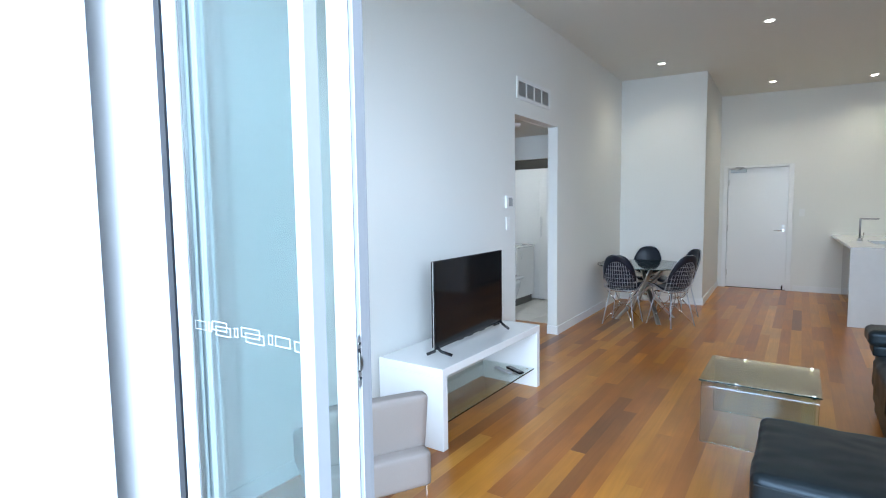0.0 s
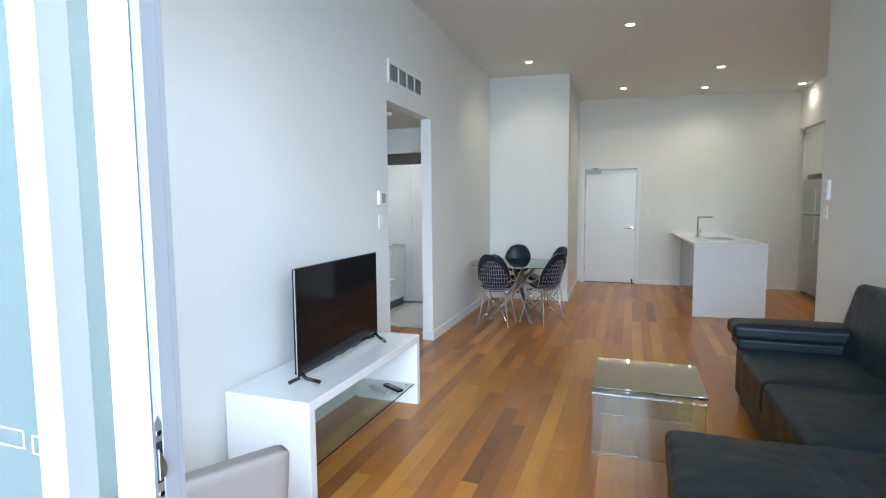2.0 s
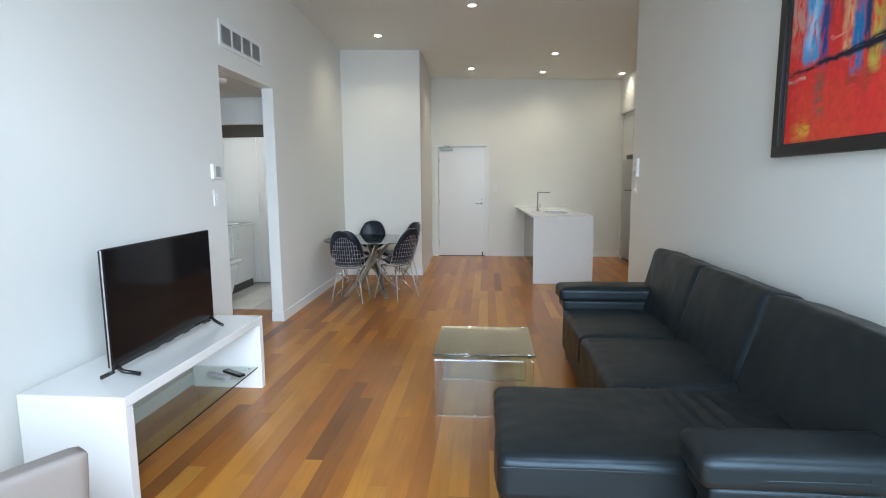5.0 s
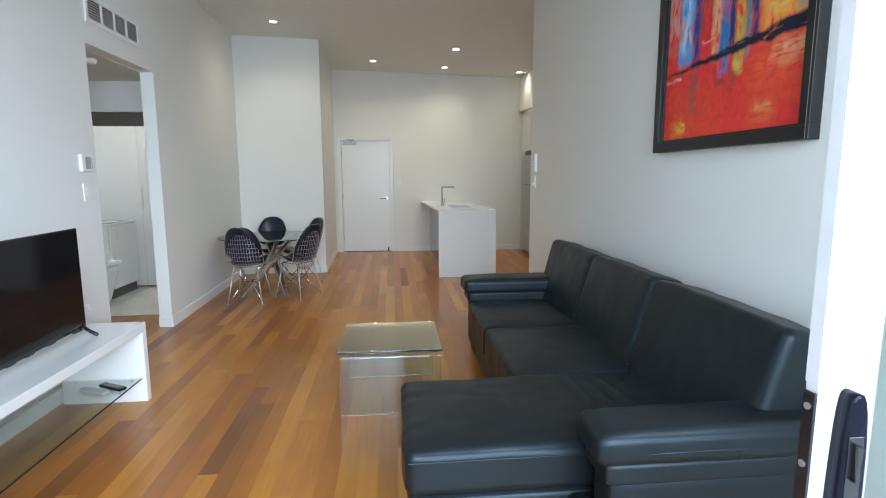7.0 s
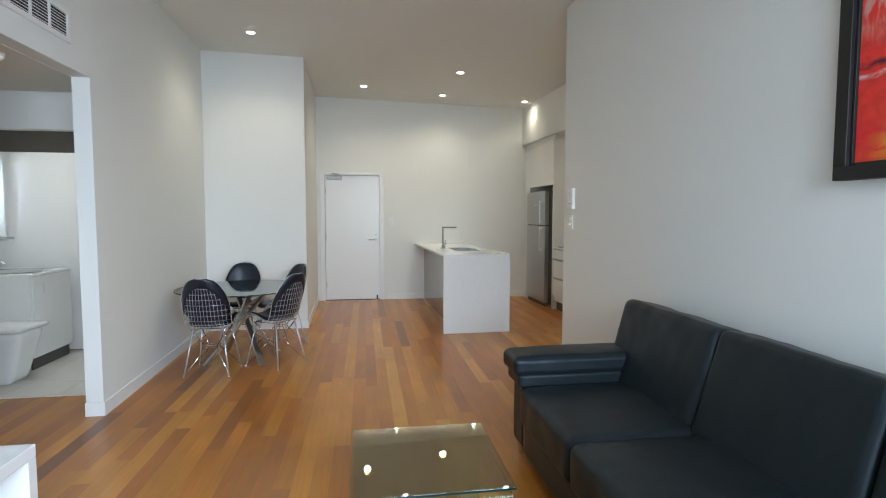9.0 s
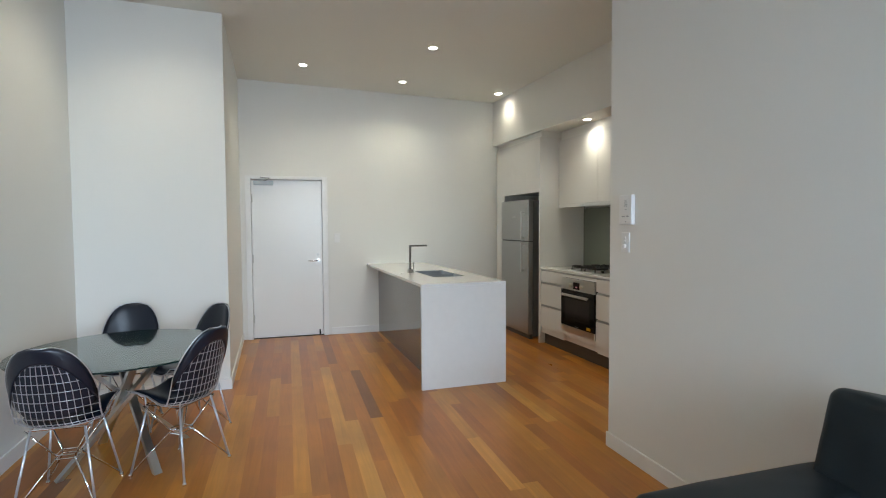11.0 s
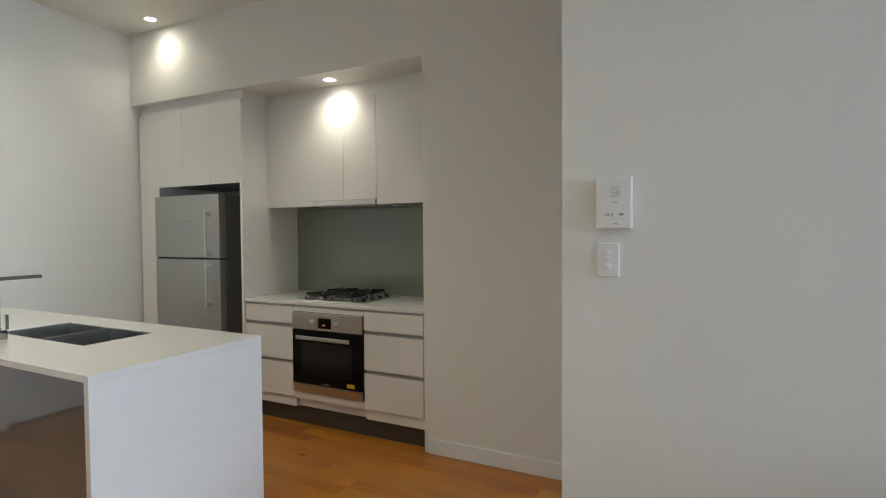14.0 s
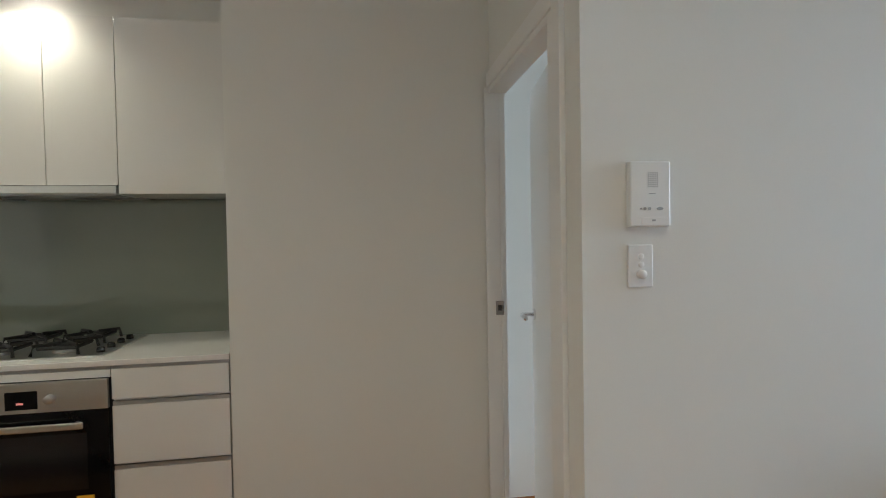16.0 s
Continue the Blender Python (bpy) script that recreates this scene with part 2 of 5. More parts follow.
def prism(points, axis, a, b):
    """A solid with the outline points, drawn out along axis from a to b."""
    bm = bmesh.new()
    place = {"x": lambda p, t: (t, p[0], p[1]), "y": lambda p, t: (p[0], t, p[1]), "z": lambda p, t: (p[0], p[1], t)}[axis]
    lo = [bm.verts.new(place(p, a)) for p in points]
    hi = [bm.verts.new(place(p, b)) for p in points]
    n = len(points)
    bm.faces.new(lo[::-1]), bm.faces.new(hi)
    for i in range(n):
        bm.faces.new((lo[i], lo[(i + 1) % n], hi[(i + 1) % n], hi[i]))
    bmesh.ops.recalc_face_normals(bm, faces=bm.faces)
    return bm


def tube(bm, pts, r, sides=8, closed=False):
    """A round bar through pts."""
    pts = [Vector(p) for p in pts]
    n = len(pts)
    rings = []
    up = Vector((0, 0, 1))
    for i, p in enumerate(pts):
        a = pts[i - 1] if (i > 0 or closed) else p
        b = pts[(i + 1) % n] if (i < n - 1 or closed) else p
        d = (b - a).normalized()
        s = d.cross(up if abs(d.z) < 0.95 else Vector((1, 0, 0))).normalized()
        u = s.cross(d)
        rings.append([bm.verts.new(p + r * (math.cos(2 * math.pi * k / sides) * s + math.sin(2 * math.pi * k / sides) * u)) for k in range(sides)])
    for i in range(n if closed else n - 1):
        A, B = rings[i], rings[(i + 1) % n]
        for k in range(sides):
            bm.faces.new((A[k], A[(k + 1) % sides], B[(k + 1) % sides], B[k]))
    if not closed:
        bm.faces.new(rings[0][::-1]), bm.faces.new(rings[-1])
    return bm


def lathe(profile, sides=32, cx=0.0, cy=0.0):
    """A turned solid: profile of (radius, z) from bottom to top."""
    bm = bmesh.new()
    rings = [[bm.verts.new((cx + r * math.cos(2 * math.pi * k / sides), cy + r * math.sin(2 * math.pi * k / sides), z)) for k in range(sides)] for r, z in profile]
    for A, B in zip(rings, rings[1:]):
        for k in range(sides):
            bm.faces.new((A[k], A[(k + 1) % sides], B[(k + 1) % sides], B[k]))
    bm.faces.new(rings[0][::-1]), bm.faces.new(rings[-1])
    bmesh.ops.recalc_face_normals(bm, faces=bm.faces)
    return bm


def cushion(x0, x1, y0, y1, z0, z1, r=0.05, puff=0.015, wrinkle=0.004, n=14, freq=5.0, seed=0.0, shape=None):
    """A stuffed, round-edged block with soft folds."""
    bm = bmesh.new()
    bmesh.ops.create_cube(bm, size=2.0)
    bmesh.ops.subdivide_edges(bm, edges=bm.edges, cuts=n, use_grid_fill=True)
    h = Vector(((x1 - x0) / 2, (y1 - y0) / 2, (z1 - z0) / 2))
    c = Vector(((x0 + x1) / 2, (y0 + y1) / 2, (z0 + z1) / 2))
    for v in bm.verts:
        q = Vector([math.copysign(abs(a) ** 0.8, a) for a in v.co])
        p = Vector([q[i] * h[i] for i in range(3)])
        core = Vector([max(-h[i] + r, min(h[i] - r, p[i])) for i in range(3)])
        d = p - core
        if d.length > 1e-6:
            p = core + d.normalized() * r
        nrm = d.normalized() if d.length > 1e-6 else Vector((0, 0, 0))
        bulge = puff * (1 - min(1, abs(q.x)) ** 4) * (1 - min(1, abs(q.y)) ** 4) * (1 if abs(q.z) > 0.95 else 0)
        p.z += math.copysign(bulge, q.z) if abs(q.z) > 0.95 else 0
        w = noise.noise(Vector((p.x * freq * 0.55 + seed, p.y * freq + seed, p.z * freq)))
        w2 = noise.noise(Vector((p.x * freq * 2.1 + seed, p.y * freq * 2.7 - seed, p.z * freq * 2)))
        p += nrm * (wrinkle * w + 0.4 * wrinkle * w2)
        if shape:
            p = shape(p, h)
        v.co = c + p
    for f in bm.faces:
        f.smooth = True
    return bm


def link(name, bm, mat, smooth=False):
    me = bpy.data.meshes.new(name)
    bm.to_mesh(me)
    bm.free()
    if smooth:
        for p in me.polygons:
            p.use_smooth = True
    me.materials.append(mat)
    return new(name, me)


def part(name, bm, mat, parent, label="", smooth=False):
    ob = link(name, bm, mat, smooth)
    ob.parent = parent
    if label:
        ob["label"] = label
    return ob


def thing(name, label, category, at=(0, 0, 0), rz=0.0, group="", kind=""):
    ob = new(name)
    ob.matrix_world = pose(*at, 0, 0, rz)
    return tagged(ob, label, category, group, kind)


def structure(name, bm, mat, label):
    return tagged(link(name, bm, mat), label, name.split("_")[0], kind="structure")


# ---------- large structure ----------
WX, WR, EY = -1.868, 1.62, 10.655          # west wall, east living wall, entry wall
TOP = 3.34


def ceil_z(x):
    return 3.165 - 0.027 * x


structure("subfloor", box(-4.2, 5.2, 1.78, 10.9, -0.25, -0.021), M_UNDER, "dark bed under the floor boards")
structure("wall_west_1", box(WX - 0.11, WX, 1.62, 5.05, 0, TOP), M_WALL, "white painted living room wall behind the television")
structure("wall_west_lintel", box(WX - 0.11, WX, 5.05, 6.05, 2.245, TOP), M_WALL, "white wall over the hall opening")
structure("wall_west_2", prism([(WX, 6.05), (-1.935, 8.66), (-2.05, 8.66), (WX - 0.11, 6.05)], "z", 0, TOP), M_WALL, "white wall beside the dining table")
structure("wall_nib", prism([(-2.05, 8.642), (-0.803, 8.642), (-0.862, EY + 0.15), (-2.05, EY + 0.15)], "z", 0, TOP), M_WALL, "white projecting wall behind the dining chairs")
# entry wall with the door's opening
structure("wall_north", prism([(-1.0, 0), (-0.765, 0), (-0.765, 2.01), (0.152, 2.01), (0.152, 0), (3.7, 0), (3.7, TOP), (-1.0, TOP)], "y", EY, EY + 0.14), M_WALL, "white painted entry wall")
structure("wall_corridor", box(-1.2, 0.6, EY + 0.3, EY + 0.4, 0, TOP), M_WALL, "plain wall beyond the entry door")
structure("wall_east", box(WR, WR + 0.11, 1.62, 6.67, 0, TOP), M_WALL, "pale grey-white living room wall behind the sofa")
# wall with the bedroom door, facing the kitchen
structure("wall_bedroom", prism([(WR + 0.11, 0), (1.83, 0), (1.83, 2.06), (2.655, 2.06), (2.655, 0), (3.3, 0), (3.3, TOP), (WR + 0.11, TOP)], "y", 6.605, 6.67), M_WALL, "white wall with the bedroom door")
structure("wall_kitchen_side", prism([(2.640, 6.67), (3.30, 6.67), (3.30, 7.825), (2.597, 7.825)], "z", 0, TOP), M_WALL, "beige-white wall beside the kitchen units")
structure("wall_kitchen_back", prism([(3.243, 7.80), (3.146, EY + 0.02), (3.4, EY + 0.02), (3.4, 7.80)], "z", 0, TOP), M_WALL, "white wall behind the kitchen units")
structure("bulkhead", prism([(2.46, EY), (2.597, 7.825), (3.24, 7.825), (3.24, EY)], "z", 2.50, TOP), M_WALL, "white bulkhead over the kitchen units")
bm = bmesh.new()
vs = [bm.verts.new((x, y, ceil_z(x) + dz)) for dz in (0, 0.12) for x, y in ((-2.2, 1.5), (3.6, 1.5), (3.6, 10.9), (-2.2, 10.9))]
for f in ((3, 2, 1, 0), (4, 5, 6, 7), (0, 1, 5, 4), (1, 2, 6, 5), (2, 3, 7, 6), (3, 0, 4, 7)):
    bm.faces.new([vs[i] for i in f])
structure("ceiling", bm, M_CEIL, "high white plasterboard ceiling falling slightly to one side")
# hall and bathroom behind the west wall
structure("wall_hall_south", box(-3.7, WX - 0.11, 4.95, 5.05, 0, 2.6), M_WALL, "plain hall wall")
structure("wall_hall_west", box(-3.75, -3.65, 4.95, 8.3, 0, 2.6), M_WALL, "plain white bathroom wall behind the toilet")
structure("wall_bathroom_header", prism([(-3.65, 0), (-2.98, 0), (-2.98, 1.975), (-2.02, 1.975), (-2.02, 2.4), (-3.65, 2.4)], "y", 6.50, 6.60), M_WALL, "white wall over the bathroom doorway")
structure("wall_bathroom_north", box(-3.65, -2.0, 8.1, 8.2, 0, 2.6), M_WALL, "white bathroom end wall")
structure("ceiling_hall", box(-3.7, WX - 0.105, 5.0, 6.55, 2.242, 2.34), M_CEIL, "low white hall ceiling")
structure("ceiling_bathroom", box(-3.7, -2.0, 6.55, 8.15, 2.30, 2.40), M_CEIL, "white bathroom ceiling")
# bedroom beyond the ajar door
# added nearer wall face, keeps the bedroom floor out of the door gap
structure("wall_bedroom_robe", box(2.93, 3.2, 4.9, 6.6, 0, 2.7), M_WALL, "plain white bedroom wall brought nearer to the door")
structure("wall_bedroom_east", box(3.2, 3.3, 1.62, 6.6, 0, 2.7), M_WALL, "plain white bedroom wall")
structure("wall_bedroom_south", prism([(WR + 0.11, 0), (3.2, 0), (3.2, 2.7), (WR + 0.11, 2.7), (WR + 0.11, 2.35), (3.1, 2.35), (3.1, 0.7), (1.8, 0.7), (1.8, 2.35), (WR + 0.11, 2.35)], "y", 1.62, 1.74), M_WALL, "bedroom outer wall with its window opening")
structure("ceiling_bedroom", box(WR + 0.11, 4.5, 1.62, 6.56, 2.6, 2.7), M_CEIL, "plain bedroom ceiling")
# balcony
structure("balcony_floor", box(-2.6, 5.2, -2.2, 1.78, -0.2, -0.03), M_PAVER, "grey tiled balcony floor")
structure("balcony_wall", box(-2.05, -1.62, -1.9, 1.52, -0.03, 3.0), M_RENDER, "sunlit white rendered balcony side wall")
structure("balcony_parapet", box(-2.05, 4.5, -2.05, -1.9, -0.03, 0.5), M_RENDER, "low white balcony parapet")
structure("wall_south_head", box(-1.99, 5.0, 1.56, 1.80, 2.62, TOP), M_WALL, "white wall over the sliding doors")
structure("ground", box(-300, 300, -600, 100, -9.2, -9.0), M_PAVER, "ground far below the balcony")

# skirting boards
def skirting(x0, x1, y0, y1):
    return structure("baseboard", box(x0, x1, y0, y1, 0, 0.092, 0.004), M_TRIM, "white painted skirting board")


skirting(WX, WX + 0.012, 1.80, 5.05)
tagged(link("baseboard", prism([(WX + 0.012, 6.038), (-1.923, 8.642), (-1.935, 8.642), (WX, 6.05), (WX - 0.112, 6.05), (WX - 0.112, 6.038)], "z", 0, 0.092), M_TRIM), "white painted skirting board", "baseboard", kind="structure")
skirting(-1.92, -0.790, 8.630, 8.642)
tagged(link("baseboard", prism([(-0.790, 8.630), (-0.848, EY), (-0.861, EY), (-0.803, 8.642)], "z", 0, 0.092), M_TRIM), "white painted skirting board", "baseboard", kind="structure")
skirting(0.215, 0.86, EY - 0.012, EY)
skirting(1.54, 2.5, EY - 0.012, EY)
skirting(WR - 0.012, WR, 1.80, 6.682)
tagged(link("baseboard", prism([(2.628, 6.682), (2.640, 6.682), (2.5985, 7.80), (2.5865, 7.80)], "z", 0, 0.092), M_TRIM), "white painted skirting board", "baseboard", kind="structure")


# ---------- sliding doors to the balcony ----------
def slider(name, x0, x1, y, label, stile=0.075, deep=0.022):
    """A glazed sliding panel with stiles, rails and its pane."""
    d = thing(name, label, "sliding door", kind="structure")
    part("stile", box(x0, x0 + stile, y - deep, y + deep, 0.03, 2.56, 0.002), M_ALU, d)
    part("stile", box(x1 - stile, x1, y - deep, y + deep, 0.03, 2.56, 0.003), M_ALU, d)
    part("bottom_rail", box(x0 + stile, x1 - stile, y - deep * 0.9, y + deep * 0.9, 0.03, 0.13, 0.002), M_ALU, d)
    part("top_rail", box(x0 + stile, x1 - stile, y - deep * 0.9, y + deep * 0.9, 2.48, 2.56, 0.002), M_ALU, d)
    p = part("pane", box(x0 + stile - 0.008, x1 - stile + 0.008, y - 0.003, y + 0.003, 0.125, 2.485), M_GLASSDOOR, d, "clear faintly green glass")
    p.visible_shadow = False
    for xs in (x0 + stile, x1 - stile):
        part("glazing_bead", box(xs - 0.004, xs + 0.004, y - 0.007, y + 0.007, 0.13, 2.48), M_ALUGREY, d)
    return d


outer = slider("door_1", -1.335, -0.700, 1.642, "white framed outer glass sliding door with a line of decals", 0.053)
inner = slider("door_2", -1.36, -0.612, 1.702, "white framed inner glass sliding door with a latch", 0.073)
right = slider("door_3", 0.541, 1.60, 1.664, "white framed glass sliding door with a dark handle", 0.055, 0.0085)
# greyer tones stand for the shade on the white door edges
part("interlock", box(-0.672, -0.6115, 1.7245, 1.7345, 0.03, 2.56, 0.001), M_FRAMESHADE, inner)
part("edge_rib", box(-0.6125, -0.6102, 1.6965, 1.6985, 0.03, 2.56), M_ALU, inner, "thin white raised rib")
part("edge_groove", box(-0.6125, -0.6105, 1.6815, 1.6838, 0.03, 2.56), M_ALUGREY, inner)
part("edge_strip", box(-0.6122, -0.6108, 1.6990, 1.7235, 0.03, 2.56), M_FRAMESHADE, inner, "white door edge, its shade put in as grey")
part("edge_channel", box(-0.6122, -0.6112, 1.6840, 1.6962, 0.03, 2.56), M_PALEBLUE, inner, "edge channel, its shade put in as pale blue-grey")
part("edge_strip", box(-0.7002, -0.6988, 1.622, 1.663, 0.03, 2.56), M_FRAMESHADE, outer, "white door edge, its shade put in as grey")
part("edge_strip", box(0.5398, 0.5412, 1.6565, 1.6715, 1.16, 2.56), M_ALU, right, "white door edge")
# latch on the edge of the inner door
plate = part("latch_plate", prism([(1.6842, 0.962), (1.690, 0.950), (1.6955, 0.962), (1.6955, 1.082), (1.690, 1.094), (1.6842, 1.082)], "x", -0.6125, -0.6095), M_ALUGREY, inner, "steel latch plate with two screws")
part("latch_slot", box(-0.6096, -0.6090, 1.6850, 1.6950, 0.995, 1.055), M_GASKET, plate)
part("latch_hook", prism([(1.686, 1.0), (1.695, 1.004), (1.698, 1.016), (1.694, 1.028), (1.690, 1.038), (1.686, 1.046)], "x", -0.609, -0.6045), M_STEEL, plate, "bright steel hook")
for z in (0.978, 1.068):
    part("screw", lathe([(0.0045, 0), (0.004, 0.002)], 12), M_CHROME, plate).matrix_local = pose(-0.6095, 1.690, z, 0, 90, 0)
# decal line on the outer door's glass
for x, w, dz in ((-1.275, 0.062, 0.0), (-1.20, 0.018, 0.0), (-1.178, 0.075, 0.008), (-1.160, 0.075, -0.006), (-1.065, 0.018, 0.0), (-1.030, 0.085, 0.006), (-1.010, 0.085, -0.008), (-0.905, 0.018, 0.0), (-0.875, 0.062, 0.0), (-0.795, 0.04, -0.004)):
    zc = 1.05 + dz
    bm = bmesh.new()
    for a, b, c, e in ((x, x + w, zc + 0.0125, zc + 0.014), (x, x + w, zc - 0.014, zc - 0.0125), (x, x + 0.0015, zc - 0.0125, zc + 0.0125), (x + w - 0.0015, x + w, zc - 0.0125, zc + 0.0125)):
        cuboid(bm, a, b, 1.6375, 1.6385, c, e)
    part("decal", bm, M_DECAL, outer, "white outlined rectangle decal")
# door handle
hx = 0.5535
outline = []
for k in range(28):
    a = 2 * math.pi * k / 28
    ca, sa = math.cos(a), math.sin(a)
    px = math.copysign(abs(ca) ** 0.55, ca)
    pz = math.copysign(abs(sa) ** 0.45, sa)
    outline.append((hx + 0.0135 + px * (0.0155 if px > 0 else 0.0130 - 0.003 * pz), 0.969 + pz * 0.189))
bm = prism(outline, "y", 1.640, 1.6555)
front = [e for e in bm.edges if all(abs(v.co.y - 1.640) < 1e-5 for v in e.verts)]
bmesh.ops.bevel(bm, geom=front, offset=0.004, segments=3, affect="EDGES", profile=0.5)
handle = part("handle", bm, M_NAVY, right, "dark blue-grey moulded handle", True)
part("handle_inset", box(hx + 0.0065, hx + 0.021, 1.6388, 1.6402, 0.83, 1.118, 0.0006), M_PLASTIC, handle)
part("snib", prism([(hx + 0.010, 1.112), (hx + 0.016, 1.110), (hx + 0.0145, 1.090), (hx + 0.0155, 1.078), (hx + 0.011, 1.076)], "y", 1.633, 1.641), M_PLASTIC, handle, "small locking lever")
part("thumb_pad", box(hx + 0.008, hx + 0.0165, 1.638, 1.6405, 1.01, 1.045, 0.001), M_NAVY, handle)
plate = part("lock_plate", box(0.5382, 0.541, 1.657, 1.671, 0.84, 1.152, 0.0006), M_PLASTIC, right, "black lock plate on the edge")
for z in (1.138, 1.08, 0.98, 0.89):
    part("screw", lathe([(0.0035, 0), (0.0035, 0.0015)], 10), M_ALUGREY, plate).matrix_local = pose(0.5382, 1.664, z, 0, -90, 0)
# fixed frame round the doors
fr = thing("door_frame", "white aluminium frame and track of the sliding doors", "door frame", kind="structure")
part("jamb", box(-1.868, -1.42, 1.60, 1.79, 0, 2.62, 0.003), M_ALU, fr)
part("jamb_lip", box(-1.42, -1.378, 1.612, 1.70, 0, 2.62, 0.002), M_ALU, fr)
part("seal", box(-1.378, -1.345, 1.614, 1.65, 0.02, 2.6), M_GASKET, fr, "black rubber seal")
# added strip, its pale blue imitating shade on the recessed stile
part("shaded_bead", box(-1.334, -1.262, 1.6165, 1.6195, 0.03, 2.56), M_PALEBLUE, outer, "strip coloured pale blue for shade on the stile")
part("jamb", box(1.60, 1.66, 1.61, 1.79, 0, 2.62, 0.003), M_ALU, fr)
part("head", box(-1.378, 1.60, 1.61, 1.79, 2.56, 2.62, 0.003), M_ALU, fr)
part("track", box(-1.378, 1.60, 1.60, 1.79, -0.03, 0.028, 0.003), M_ALUGREY, fr, "grey sill track")

# ---------- entry door ----------
ed = thing("door_4", "closed white painted entry door with lever handle and closer", "door", kind="structure")
part("leaf", box(-0.733, 0.112, EY + 0.03, EY + 0.07, 0.008, 1.980, 0.002), M_DOOR, ed)
for x0, x1, z0, z1 in ((-0.80, -0.736, 0, 2.026), (0.115, 0.182, 0, 2.026)):
    part("door_jamb", box(x0, x1, EY - 0.018, EY + 0.10, z0, z1, 0.004), M_TRIM, ed)
part("door_head", box(-0.736, 0.115, EY - 0.018, EY + 0.10, 1.984, 2.026, 0.004), M_TRIM, ed)
ro = part("handle_plate", lathe([(0.026, 0), (0.026, 0.008)], 20), M_STEEL, ed)
ro.matrix_local = pose(0.055, EY + 0.03, 0.965, 90, 0, 0)
bm = tube(bmesh.new(), [(0.055, EY + 0.03, 0.965), (0.055, EY - 0.02, 0.965), (0.04, EY - 0.032, 0.965), (-0.07, EY - 0.032, 0.965)], 0.009, 10)
part("lever", bm, M_CHROME, ed, "chrome lever handle", True)
cy = part("lock_cylinder", lathe([(0.016, 0), (0.016, 0.012)], 16), M_STEEL, ed)
cy.matrix_local = pose(0.055, EY + 0.03, 1.04, 90, 0, 0)
for z in (0.25, 1.0, 1.75):
    part("hinge", tube(bmesh.new(), [(-0.724, EY + 0.022, z - 0.05), (-0.724, EY + 0.022, z + 0.05)], 0.008, 8), M_STEEL, ed)
cl = part("door_closer", box(-0.70, -0.47, EY - 0.03, EY + 0.03, 1.912, 1.965, 0.008), M_PALEBLUE, ed, "pale grey hydraulic door closer")
part("closer_arm", tube(bmesh.new(), [(-0.58, EY - 0.01, 1.962), (-0.50, EY - 0.12, 1.99), (-0.62, EY - 0.02, 2.005)], 0.008, 6), M_ALUGREY, cl)
part("door_stop", tube(bmesh.new(), [(0.07, EY + 0.025, 0.015), (0.07, EY + 0.01, 0.03), (0.07, EY + 0.01, 0.075)], 0.01, 8), M_PLASTIC, ed, "small black drop bolt")

# ---------- bedroom door, ajar ----------
bd = thing("door_5", "white bedroom door standing ajar with a chrome lever", "door", kind="structure")
part("architrave", box(1.725, 1.79, 6.67, 6.688, 0, 2.125, 0.003), M_TRIM, bd)
part("jamb_lining", box(1.79, 1.842, 6.60, 6.680, 0, 2.06, 0.002), M_TRIM, bd)
part("jamb_lining", box(2.624, 2.632, 6.632, 6.700, 0, 2.06, 0.002), M_TRIM, bd)
part("jamb_rebate", box(2.622, 2.654, 6.605, 6.632, 0, 2.06, 0.002), M_TRIM, bd)
part("architrave_head", box(1.79, 2.63, 6.67, 6.688, 2.06, 2.125, 0.003), M_TRIM, bd)
part("jamb_head", box(1.842, 2.622, 6.60, 6.680, 2.035, 2.06, 0.002), M_TRIM, bd)
leaf = part("leaf", box(0, 0.765, -0.036, 0, 0.01, 2.03, 0.002), M_DOOR, bd)
leaf.matrix_local = pose(1.845, 6.60, 0, 0, 0, -8)
h = part("rose", lathe([(0.026, 0), (0.026, 0.01)], 20), M_CHROME, leaf)
h.matrix_local = pose(0.695, 0, 1.03, -90, 0, 0)
part("lever", tube(bmesh.new(), [(0.695, 0, 1.03), (0.695, 0.05, 1.03), (0.68, 0.06, 1.03), (0.58, 0.06, 1.03)], 0.009, 10), M_CHROME, leaf, "", True)
sp0 = part("strike_plate", box(2.6185, 2.622, 6.622, 6.66, 1.02, 1.085, 0.001), M_TAP, bd, "dark steel strike plate")
part("strike_hole", box(2.6177, 2.6185, 6.632, 6.650, 1.04, 1.066), M_DARK, sp0)

# ---------- fixtures on walls and ceiling ----------
def downlight(x, y, z, power, tilt=0.0):
    d = thing("downlight", "round white recessed ceiling downlight, lit", "downlight", (x, y, z), group="ceiling downlights")
    part("trim_ring", lathe([(0.052, 0), (0.052, -0.004), (0.046, -0.008), (0.036, -0.003), (0.036, 0)], 28), M_TRIM, d, "", True)
    part("lens", lathe([(0.036, -0.0035), (0.036, -0.0022)], 24), M_LAMP, d, "glowing lens")
    s = new("downlight_beam", bpy.data.lights.new("downlight_beam", "SPOT"))
    s.data.energy, s.data.spot_size, s.data.spot_blend = power, radians(140), 1.0
    s.data.shadow_soft_size, s.data.color = 0.05, (1.0, 0.95, 0.75)
    s.matrix_world = look((x, y, z - 0.012), (x + tilt, y + 0.0001, z - 3))


for x, y in ((-1.235, 7.91), (-0.02, 6.80), (1.086, 8.82), (1.05, 10.07), (-0.115, 9.82), (2.335, 10.16)):
    downlight(x, y, ceil_z(x), 12 if x > 2 else 37, 0.15 if x > 2 else 0.0)
downlight(2.70, 8.655, 2.50, 17, 0.1)

